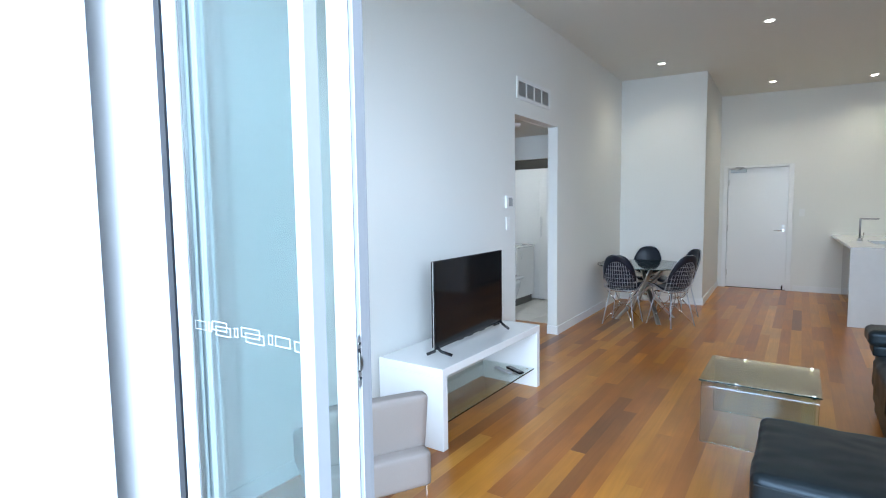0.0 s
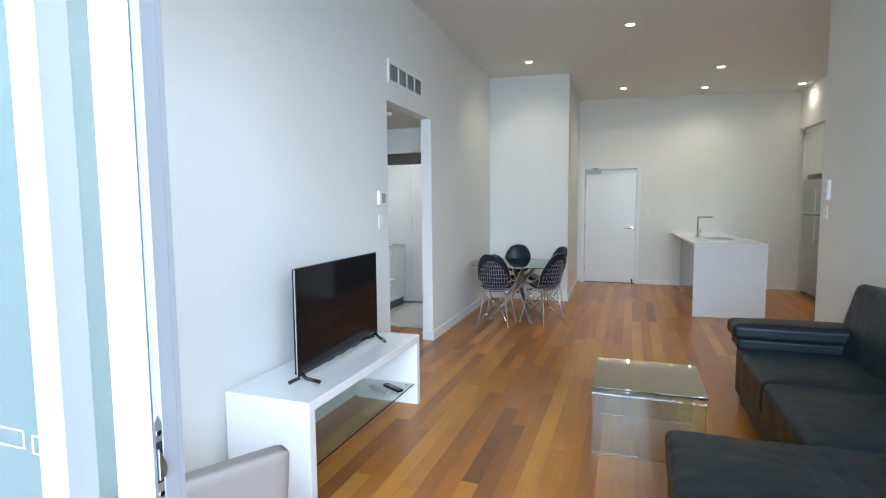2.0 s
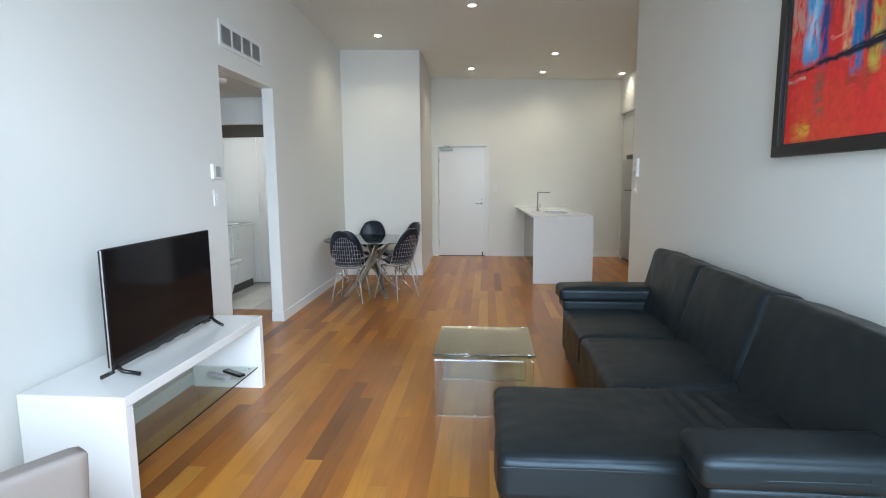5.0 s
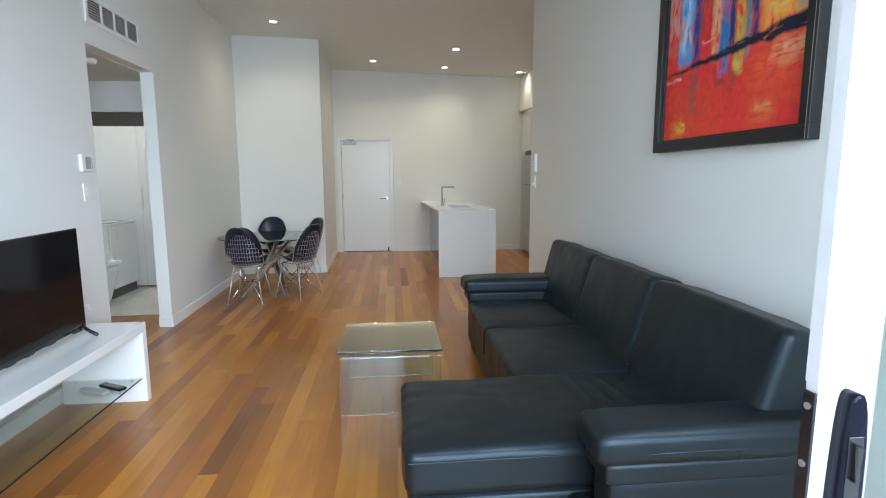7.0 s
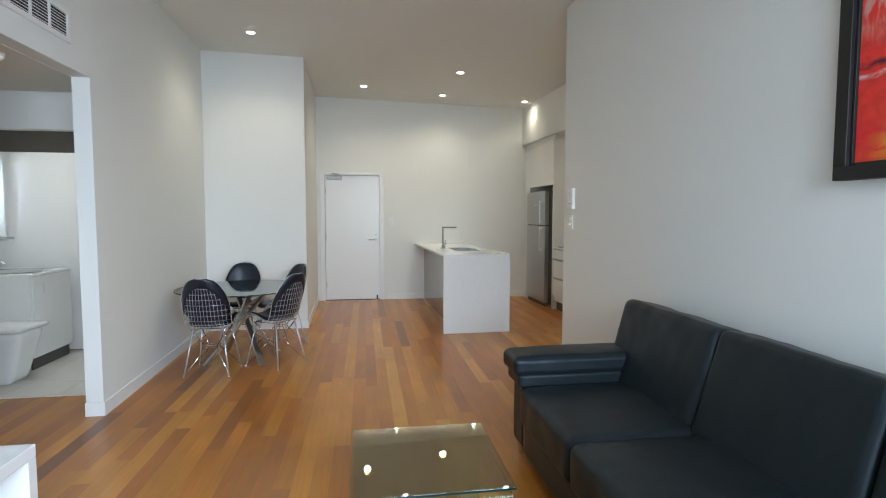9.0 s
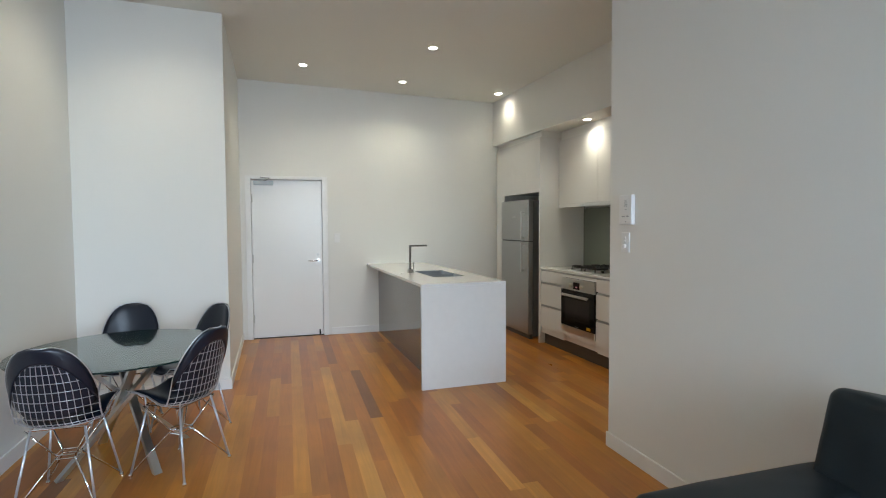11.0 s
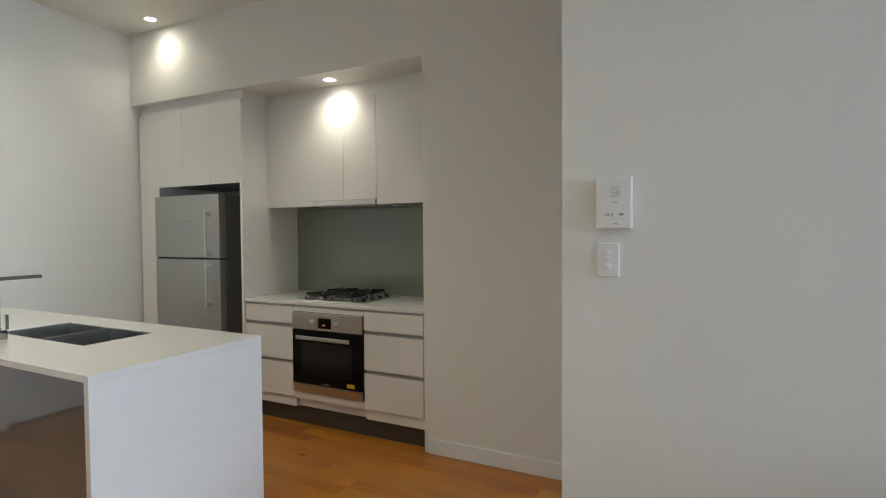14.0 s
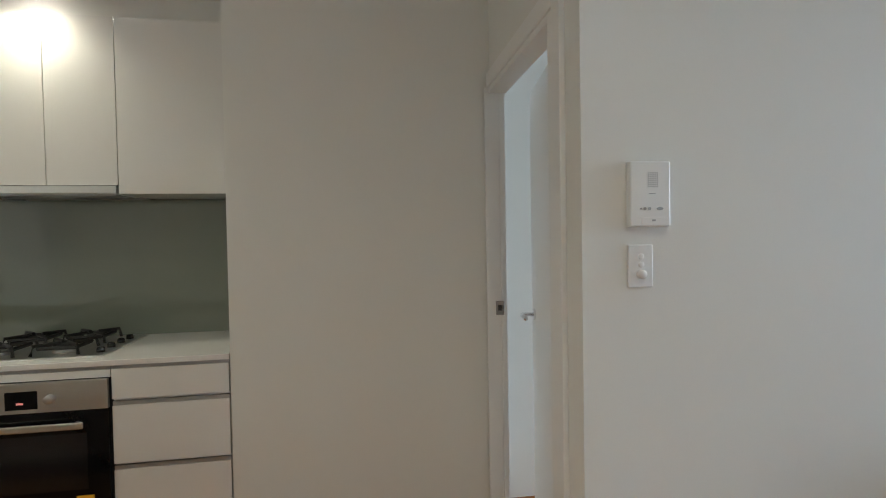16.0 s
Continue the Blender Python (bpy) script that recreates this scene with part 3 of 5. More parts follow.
# return air vent
vent = thing("air_vent", "white slatted air-conditioning grille high on the wall", "air vent")
y0, y1, z0, z1 = 5.075, 5.825, 2.388, 2.585
part("backing", box(WX + 0.0005, WX + 0.003, y0 + 0.03, y1 - 0.03, z0 + 0.03, z1 - 0.03), M_DARK, vent)
for a, b, c, e in ((y0, y1, z1 - 0.03, z1), (y0, y1, z0, z0 + 0.03), (y0, y0 + 0.03, z0 + 0.03, z1 - 0.03), (y1 - 0.03, y1, z0 + 0.03, z1 - 0.03)):
    part("frame", box(WX, WX + 0.013, a, b, c, e, 0.002), M_TRIM, vent)
for k in range(1, 4):
    yy = y0 + 0.03 + k * (y1 - y0 - 0.06) / 4
    part("mullion", box(WX + 0.003, WX + 0.012, yy - 0.007, yy + 0.007, z0 + 0.03, z1 - 0.03), M_TRIM, vent)
for k in range(8):
    z = z0 + 0.034 + k * 0.0172
    part("slat", prism([(WX + 0.003, z + 0.007), (WX + 0.012, z), (WX + 0.0125, z + 0.003), (WX + 0.003, z + 0.011)], "y", y0 + 0.03, y1 - 0.03), M_TRIM, vent)

th = thing("thermostat", "white wall thermostat with a grey display", "thermostat")
part("case", box(WX, WX + 0.022, 4.85, 4.965, 1.393, 1.505, 0.004), M_WPLAST, th)
part("display", box(WX + 0.022, WX + 0.0235, 4.885, 4.945, 1.41, 1.488), M_GPLAST, th, "dark grey display")
part("button_strip", box(WX + 0.022, WX + 0.0232, 4.952, 4.96, 1.41, 1.48), M_GPLAST, th)


def switch_plate(name, m, buttons):
    """A switch plate lying in its own xz plane, facing -y, with round buttons."""
    s = thing(name, "white plastic wall switch with round buttons", "light switch", group="light switches")
    s.matrix_world = m
    part("plate", box(-0.036, 0.036, -0.009, 0, -0.058, 0.058, 0.003), M_WPLAST, s)
    for z, r, dpt in buttons:
        p = part("button", lathe([(r, 0), (r, dpt * 0.8), (r * 0.85, dpt)], 20), M_WPLAST, s, "", True)
        p.matrix_local = pose(0, -0.009, z, 90, 0, 0)
    return s


switch_plate("light_switch", pose(WX, 4.90, 1.257, 0, 0, 90), ((0.02, 0.009, 0.004), (-0.012, 0.009, 0.004)))
switch_plate("light_switch", pose(WR, 6.508, 1.296, 0, 0, -90), ((0.026, 0.008, 0.004), (0.004, 0.008, 0.004), (-0.022, 0.012, 0.016)))
switch_plate("light_switch", pose(0.30, EY, 1.25, 0, 0, 0), ((0.012, 0.009, 0.004),))

ic = thing("intercom", "white wall-mounted intercom with speaker holes and buttons", "intercom")
part("case", box(WR - 0.026, WR, 6.43, 6.545, 1.402, 1.576, 0.004), M_WPLAST, ic)
sp = part("speaker", box(WR - 0.0266, WR - 0.026, 6.465, 6.497, 1.505, 1.548), M_WPLAST, ic)
for i in range(6):
    for j in range(8):
        part("speaker_hole", box(WR - 0.0275, WR - 0.0266, 6.467 + i * 0.0052, 6.4695 + i * 0.0052, 1.507 + j * 0.0052, 1.5095 + j * 0.0052), M_GPLAST, sp)
for y, r in ((6.505, 0.004), (6.492, 0.004), (6.516, 0.002)):
    p = part("button", lathe([(r, 0), (r, 0.003)], 14), M_GPLAST, ic)
    p.matrix_local = pose(WR - 0.026, y, 1.45, 0, -90, 0)
p = part("talk_button", lathe([(0.008, 0), (0.008, 0.003)], 18), M_GPLAST, ic, "oval grey talk button")
p.matrix_local = pose(WR - 0.026, 6.462, 1.45, 0, -90, 0) @ Matrix.Diagonal((0.55, 1.1, 1, 1))
part("flap", box(WR - 0.0275, WR - 0.026, 6.44, 6.515, 1.406, 1.427, 0.0005), M_WPLAST, ic)
part("flap_mark", box(WR - 0.0282, WR - 0.0275, 6.475, 6.485, 1.416, 1.421), M_GPLAST, ic)
part("name_mark", box(WR - 0.0265, WR - 0.026, 6.474, 6.492, 1.489, 1.491), M_GPLAST, ic)

sd = thing("smoke_detector", "round white smoke detector on the hall ceiling", "smoke detector", (-2.12, 5.55, 2.242))
part("base", lathe([(0.056, 0), (0.056, -0.02), (0.044, -0.036)], 28), M_WPLAST, sd, "", True)
po = thing("power_outlet", "white double power outlet low on the wall", "power outlet")
part("plate", box(WX, WX + 0.009, 4.70, 4.81, 0.45, 0.52, 0.003), M_WPLAST, po)
part("rocker", box(WX + 0.009, WX + 0.013, 4.72, 4.735, 0.49, 0.51, 0.001), M_WPLAST, po)
part("rocker", box(WX + 0.009, WX + 0.013, 4.775, 4.79, 0.49, 0.51, 0.001), M_WPLAST, po)

# ---------- painting ----------
def canvas_material():
    """Loose abstract strokes: red ground, orange and yellow sweeps, blue uprights and one dark slanting band."""
    m = bpy.data.materials.new("abstract_paint")
    m.use_nodes = True
    nt = m.node_tree
    b = nt.nodes["Principled BSDF"]
    b.inputs["Roughness"].default_value = 0.5
    b.inputs["Specular IOR Level"].default_value = 0.22
    tc = nt.nodes.new("ShaderNodeTexCoord")
    sep = nt.nodes.new("ShaderNodeSeparateXYZ")
    wob = nt.nodes.new("ShaderNodeTexNoise")
    wob.inputs["Scale"].default_value, wob.inputs["Detail"].default_value = 11, 8
    add = nt.nodes.new("ShaderNodeVectorMath")
    add.operation = "MULTIPLY_ADD"
    add.inputs[1].default_value = (0.05, 0.05, 0.05)
    nt.links.new(tc.outputs["Object"], wob.inputs["Vector"])
    nt.links.new(wob.outputs["Color"], add.inputs[0])
    nt.links.new(tc.outputs["Object"], add.inputs[2])
    nt.links.new(add.outputs[0], sep.inputs[0])

    def math_node(op, a, c):
        n = nt.nodes.new("ShaderNodeMath")
        n.operation = op
        for k, v in enumerate((a, c)):
            if isinstance(v, (int, float)):
                n.inputs[k].default_value = v
            else:
                nt.links.new(v, n.inputs[k])
        return n.outputs[0]

    def noise_at(sx, sy, sz, off):
        mp = nt.nodes.new("ShaderNodeMapping")
        mp.inputs["Scale"].default_value, mp.inputs["Location"].default_value = (sx, sy, sz), (off, off, off)
        nt.links.new(tc.outputs["Object"], mp.inputs["Vector"])
        n = nt.nodes.new("ShaderNodeTexNoise")
        n.inputs["Scale"].default_value, n.inputs["Detail"].default_value, n.inputs["Distortion"].default_value = 1.0, 5, 0.6
        nt.links.new(mp.outputs[0], n.inputs["Vector"])
        return n.outputs["Fac"]

    def step(v, lo, hi):
        n = nt.nodes.new("ShaderNodeMapRange")
        n.inputs["From Min"].default_value, n.inputs["From Max"].default_value = lo, hi
        nt.links.new(v, n.inputs["Value"])
        return n.outputs[0]

    def over(below, colour, mask):
        n = nt.nodes.new("ShaderNodeMix")
        n.data_type = "RGBA"
        n.inputs["B"].default_value = (*colour, 1)
        if isinstance(below, tuple):
            n.inputs["A"].default_value = (*below, 1)
        else:
            nt.links.new(below, n.inputs["A"])
        nt.links.new(mask, n.inputs["Factor"])
        return n.outputs["Result"]

    # u runs along the canvas, v up it
    u, v = sep.outputs["Y"], sep.outputs["Z"]
    state = {"col": over((0.74, 0.040, 0.036), (0.76, 0.075, 0.036), step(noise_at(1, 3, 5, 3), 0.45, 0.75))}

    strokes = []

    def stroke(u0, u1, v0, v1, colour, soft=0.015, amount=0.9):
        m_ = step(u, u0 - soft, u0 + soft)
        for w in (step(u, u1 + soft, u1 - soft), step(v, v0 - soft * 1.6, v0 + soft * 1.6), step(v, v1 + soft, v1 - soft)):
            m_ = math_node("MULTIPLY", m_, w)
        k = len(strokes)
        strokes.append(colour)
        brush = step(noise_at(1, 30, 9, 1.7 * k + 4), 0.38, 0.52) if v1 > 0.2 else step(noise_at(1, 11, 40, 1.7 * k + 4), 0.38, 0.5)
        m_ = math_node("MULTIPLY", m_, brush)
        state["col"] = over(state["col"], colour, math_node("MULTIPLY", m_, amount))

    stroke(0.05, 0.55, -0.55, -0.43, (0.70, 0.12, 0.03), 0.06, 0.5)
    stroke(-0.55, -0.14, -0.30, -0.13, (0.72, 0.14, 0.035), 0.06, 0.6)
    stroke(0.38, 0.55, 0.0, 0.55, (0.62, 0.36, 0.30), 0.04, 0.8)
    stroke(0.27, 0.39, -0.08, 0.55, (0.06, 0.33, 0.66), 0.012, 1.0)
    stroke(0.30, 0.37, -0.02, 0.55, (0.50, 0.70, 0.86), 0.02, 0.8)
    stroke(0.10, 0.20, -0.012, -0.002, (0.80, 0.66, 0.60), 0.004, 0.8)
    stroke(0.215, 0.27, -0.12, 0.55, (0.008, 0.07, 0.27), 0.012, 1.0)
    stroke(0.12, 0.22, 0.05, 0.55, (0.26, 0.05, 0.04), 0.04, 0.8)
    stroke(0.06, 0.12, -0.10, 0.55, (0.76, 0.42, 0.22), 0.018)
    stroke(0.0, 0.065, -0.19, 0.55, (0.015, 0.20, 0.46), 0.010, 1.0)
    stroke(-0.035, 0.0, -0.17, 0.55, (0.01, 0.05, 0.14), 0.008, 1.0)
    stroke(-0.10, -0.04, -0.19, 0.55, (0.46, 0.42, 0.08), 0.014, 0.9)
    stroke(-0.135, -0.105, -0.16, 0.55, (0.05, 0.26, 0.30), 0.008, 1.0)
    stroke(-0.19, -0.14, -0.10, 0.55, (0.01, 0.045, 0.15), 0.01, 1.0)
    stroke(-0.55, -0.20, -0.08, 0.55, (0.76, 0.34, 0.05), 0.03)
    stroke(-0.36, -0.23, 0.0, 0.20, (0.80, 0.58, 0.16), 0.04, 0.8)
    stroke(-0.55, -0.38, -0.02, 0.05, (0.20, 0.40, 0.50), 0.02)
    stroke(-0.55, -0.27, -0.19, -0.13, (0.76, 0.50, 0.26), 0.025, 0.7)
    # the dark band, widening to one side
    middle = math_node("ADD", math_node("ADD", v, 0.092), math_node("MULTIPLY", u, 0.045))
    half = math_node("ADD", math_node("MULTIPLY", u, -0.028), 0.017)
    state["col"] = over(state["col"], (0.012, 0.016, 0.035), math_node("MULTIPLY", step(math_node("SUBTRACT", math_node("ABSOLUTE", middle, 0), half), 0.008, -0.006), step(noise_at(1, 9, 46, 61), 0.32, 0.46)))
    stroke(0.36, 0.55, -0.150, -0.138, (0.72, 0.68, 0.62), 0.005, 0.8)
    stroke(0.22, 0.285, -0.33, -0.14, (0.27, 0.11, 0.08), 0.014, 0.75)
    stroke(0.0, 0.08, -0.24, -0.19, (0.27, 0.05, 0.03), 0.02, 0.75)
    stroke(-0.06, -0.015, -0.27, -0.18, (0.30, 0.06, 0.03), 0.014, 0.7)
    stroke(-0.095, -0.045, -0.20, -0.15, (0.55, 0.45, 0.08), 0.012, 0.8)
    stroke(0.33, 0.43, -0.47, -0.34, (0.72, 0.20, 0.03), 0.03, 0.8)
    stroke(0.305, 0.40, -0.405, -0.36, (0.76, 0.48, 0.05), 0.010)
    stroke(-0.30, -0.17, -0.41, -0.33, (0.70, 0.22, 0.05), 0.03, 0.7)
    stroke(-0.28, -0.20, -0.365, -0.335, (0.74, 0.44, 0.14), 0.010, 0.6)
    streak = nt.nodes.new("ShaderNodeMix")
    streak.data_type, streak.blend_type = "RGBA", "MULTIPLY"
    streak.inputs["Factor"].default_value = 1.0
    sm = nt.nodes.new("ShaderNodeMapRange")
    sm.inputs["From Min"].default_value, sm.inputs["From Max"].default_value = 0.3, 0.7
    sm.inputs["To Min"].default_value, sm.inputs["To Max"].default_value = 0.88, 1.1
    nt.links.new(noise_at(1, 24, 24, 17), sm.inputs["Value"])
    nt.links.new(state["col"], streak.inputs["A"])
    nt.links.new(sm.outputs[0], streak.inputs["B"])
    col = streak.outputs["Result"]
    nt.links.new(col, b.inputs["Base Color"])
    bp = nt.nodes.new("ShaderNodeBump")
    bp.inputs["Strength"].default_value, bp.inputs["Distance"].default_value = 0.35, 0.003
    nt.links.new(noise_at(20, 30, 60, 5), bp.inputs["Height"])
    nt.links.new(bp.outputs["Normal"], b.inputs["Normal"])
    return m


pc = thing("painting", "abstract red, orange and blue painting in a wide black frame", "painting", (WR, 3.453, 2.0))
W2, H2 = 0.535, 0.524
part("canvas", box(-0.018, -0.012, -W2 + 0.06, W2 - 0.06, -H2 + 0.06, H2 - 0.06), canvas_material(), pc, "red and orange canvas with blue uprights")
part("backing", box(-0.012, -0.001, -W2 + 0.02, W2 - 0.02, -H2 + 0.02, H2 - 0.02), M_FRAMEBLK, pc)
for a, b, c, e in ((-W2, W2, -H2, -H2 + 0.05), (-W2, W2, H2 - 0.05, H2), (-W2, -W2 + 0.05, -H2 + 0.05, H2 - 0.05), (W2 - 0.05, W2, -H2 + 0.05, H2 - 0.05)):
    part("frame_bar", box(-0.046, 0, a, b, c, e, 0.002), M_FRAMEBLK, pc)
for a, b, c, e in ((-W2 + 0.05, W2 - 0.05, -H2 + 0.05, -H2 + 0.06), (-W2 + 0.05, W2 - 0.05, H2 - 0.06, H2 - 0.05), (-W2 + 0.05, -W2 + 0.06, -H2 + 0.06, H2 - 0.06), (W2 - 0.06, W2 - 0.05, -H2 + 0.06, H2 - 0.06)):
    part("inner_slip", box(-0.030, -0.012, a, b, c, e, 0.001), M_FRAMEBLK, pc)
part("edge_line", box(-0.0465, -0.0455, -W2 + 0.012, -W2 + 0.015, -H2 + 0.002, H2 - 0.002), M_LINE, pc)

# ---------- television and its unit ----------
tu = thing("tv_unit", "white gloss television unit with a glass shelf", "tv unit")
ux0, ux1, uy0, uy1, uz = -1.835, -1.352, 3.115, 4.445, 0.487
part("top_panel", box(ux0, ux1, uy0, uy1, uz - 0.05, uz, 0.003), M_LAQ, tu)
part("end_panel", box(ux0, ux1, uy0, uy0 + 0.05, 0, uz - 0.05, 0.003), M_LAQ, tu)
part("end_panel", box(ux0, ux1, uy1 - 0.05, uy1, 0, uz - 0.05, 0.003), M_LAQ, tu)
part("back_panel", box(ux0, ux0 + 0.018, uy0 + 0.05, uy1 - 0.05, 0.18, uz - 0.05), M_LAQ, tu)
sh = part("glass_shelf", box(ux0 + 0.02, ux1 - 0.025, uy0 + 0.05, uy1 - 0.05, 0.142, 0.150), M_GLASS, tu, "clear glass shelf")
part("shelf_edge", box(ux1 - 0.0249, ux1 - 0.0235, uy0 + 0.05, uy1 - 0.05, 0.142, 0.150), M_GEDGE, sh, "dark green polished edge")
for y in (uy0 + 0.055, uy1 - 0.055):
    for x in (ux0 + 0.08, ux1 - 0.08):
        part("shelf_pin", box(x - 0.008, x + 0.008, y - 0.006, y + 0.006, 0.134, 0.142), M_CHROME, tu)

tv = thing("television", "black flat-screen television with splayed feet", "television")
tv.matrix_world = Matrix.Translation((-1.545, 3.75, 0)) @ pose(0, 0, 0, 0, 0, 2.3) @ Matrix.Translation((1.56, -3.75, 0))
tx, ty0, ty1, tz0, tz1 = -1.56, 3.285, 4.225, 0.532, 1.082
part("body", box(tx - 0.026, tx - 0.012, ty0 + 0.004, ty1 - 0.004, tz0 + 0.01, tz1 - 0.004, 0.006), M_PLASTIC, tv)
part("bezel", box(tx - 0.012, tx, ty0, ty1, tz0, tz1, 0.003), M_PLASTIC, tv)
part("screen", box(tx, tx + 0.0012, ty0 + 0.009, ty1 - 0.009, tz0 + 0.022, tz1 - 0.009), M_SCREEN, tv, "dark glossy screen")
part("side_trim", box(tx - 0.010, tx - 0.003, ty0 - 0.0015, ty0, tz0 + 0.004, tz1 - 0.004), M_CHROME, tv, "thin silver edge")
part("back_bulge", box(tx - 0.07, tx - 0.024, ty0 + 0.15, ty1 - 0.15, tz0 + 0.04, tz0 + 0.34, 0.02), M_PLASTIC, tv)
for y in (ty0 + 0.03, ty1 - 0.03):
    for dx, dy in ((0.085, 0.035), (-0.065, -0.02)):
        s = 1 if y < 3.7 else -1
        bm = tube(bmesh.new(), [(tx - 0.012, y, tz0 + 0.02), (tx + dx * 0.25, y + s * dy * 0.2, tz0 - 0.012), (tx + dx, y + s * dy, uz + 0.010)], 0.010, 8)
        part("foot", bm, M_PLASTIC, tv, "", True)
for y in (3.62, 3.75, 3.92):
    part("rear_cable_clip", box(tx - 0.03, tx - 0.004, y - 0.03, y + 0.03, tz0 - 0.008, tz0, 0.003), M_PLASTIC, tv)


def remote(at, rz, mat, label):
    r = thing("remote_control", label, "remote control", at, rz)
    part("body", box(-0.022, 0.022, -0.09, 0.09, 0, 0.017, 0.005), mat, r)
    for i in range(5):
        for x in (-0.011, 0, 0.011):
            part("button", box(x - 0.003, x + 0.003, -0.05 + i * 0.022, -0.043 + i * 0.022, 0.017, 0.0185), M_GPLAST, r)


remote((-1.47, 4.25, 0.1505), 62, M_PLASTIC, "black television remote lying on the glass shelf")
remote((-1.545, 4.20, 0.1505), 66, M_GPLAST, "grey remote lying on the glass shelf")

# ---------- coffee table ----------
ct = thing("coffee_table", "bent clear glass coffee table with a tinted top", "coffee table")
cx0, cx1, cy0, cy1, cz = -0.168, 0.422, 4.065, 4.645, 0.380


def bent_sheet(y0, y1, z, t, x0, x1, r=0.03):
    """A sheet bent down at both ends, as an outline drawn along x."""
    out, inn = [], []
    for yc, a0, s in ((y0 + r, 180, 1), (y1 - r, 90, 1)):
        for k in range(7):
            a = radians(a0 - 15 * k)
            out.append((yc + r * math.cos(a), z - r + r * math.sin(a)))
            inn.append((yc + (r - t) * math.cos(a), z - r + (r - t) * math.sin(a)))
    out = [(y0, 0)] + out + [(y1, 0)]
    inn = [(y0 + t, 0)] + inn + [(y1 - t, 0)]
    return prism(out + inn[::-1], "x", x0, x1)


body = part("bent_glass_body", bent_sheet(cy0, cy1, cz - 0.02, 0.010, cx0 + 0.012, cx1 - 0.012), M_GLASS, ct)
for x in (cx0 + 0.012, cx1 - 0.012):
    part("polished_edge", bent_sheet(cy0, cy1, cz - 0.02, 0.010, x - 0.0008, x + 0.0008), M_GLASSTOP, body)
for y in (cy0, cy1 - 0.010):
    part("foot_edge", box(cx0 + 0.012, cx1 - 0.012, y - 0.0006, y + 0.0106, 0.0, 0.003), M_GLASSTOP, body, "polished lower edge")
topg = part("top_sheet", box(cx0, cx1, cy0 - 0.006, cy1, cz - 0.010, cz, 0.001), M_GLASSTOP, ct, "faintly bronze tinted glass top")
part("top_edge", box(cx0, cx1, cy0 - 0.0072, cy0 - 0.006, cz - 0.009, cz - 0.001), M_GEDGE, topg, "dark green glass edge")
for x in (0.025, 0.385):
    for y in (cy0 + 0.006, cy1 - 0.006):
        part("spacer", box(x - 0.010, x + 0.010, y - 0.005, y + 0.005, cz - 0.02, cz + 0.0015, 0.002), M_CHROME, ct, "small chrome clip")

# ---------- sofa ----------
sf = thing("sofa", "black leather corner sofa with chaise against the wall", "sofa")
part("base", box(0.735, 1.57, 2.72, 5.13, 0.07, 0.26, 0.03), M_LEATHER, sf)
part("chaise_base", box(0.215, 0.90, 2.865, 3.47, 0.07, 0.26, 0.03), M_LEATHER, sf)


def folds(cx, cy, amp):
    def f(p, h):
        if p.z > h.z * 0.5:
            d = max(0.0, 1 - ((p.x - cx) / 0.36) ** 2) * max(0.0, 1 - ((p.y - cy) / 0.24) ** 2)
            a = 92 * (p.x - cx) + 5 * (p.y - cy) + 9 * (p.x - cx) * (p.y - cy) * 4 + 2.2 * noise.noise(Vector((p.x * 3, p.y * 2.4, 0)))
            w = math.sin(a)
            k = max(0.0, 0.55 + noise.noise(Vector((p.x * 7, p.y * 2.5, 4))))
            p.z += amp * d * k * (max(0.0, w) ** 2 - 0.35)
        return p
    return f


part("seat_cushion", cushion(0.70, 1.42, 4.275, 4.96, 0.235, 0.432, 0.040, 0.022, 0.006, 34, seed=1.0), M_LEATHER, sf)
part("seat_cushion", cushion(0.70, 1.42, 3.49, 4.272, 0.235, 0.436, 0.040, 0.022, 0.007, 34, seed=4.0), M_LEATHER, sf)
part("chaise_cushion", cushion(0.175, 1.42, 2.845, 3.487, 0.272, 0.440, 0.04, 0.018, 0.008, 92, seed=7.0, shape=folds(0.06, 0.10, 0.023)), M_LEATHER, sf)
part("chaise_lower_cushion", cushion(0.19, 1.0, 2.85, 3.48, 0.075, 0.276, 0.03, 0.0, 0.004, 14, seed=9.0), M_LEATHER, sf)
part("seat_front", cushion(0.715, 0.80, 3.49, 4.95, 0.075, 0.262, 0.03, 0.0, 0.004, 14, seed=11.0), M_LEATHER, sf)


def lean(p, h):
    k = (p.z + h.z) / (2 * h.z)
    p.x += 0.135 * k
    if p.z > 0 and p.x > 0:
        p.z -= 0.02 * (p.x / max(h.x, 0.01))
    return p


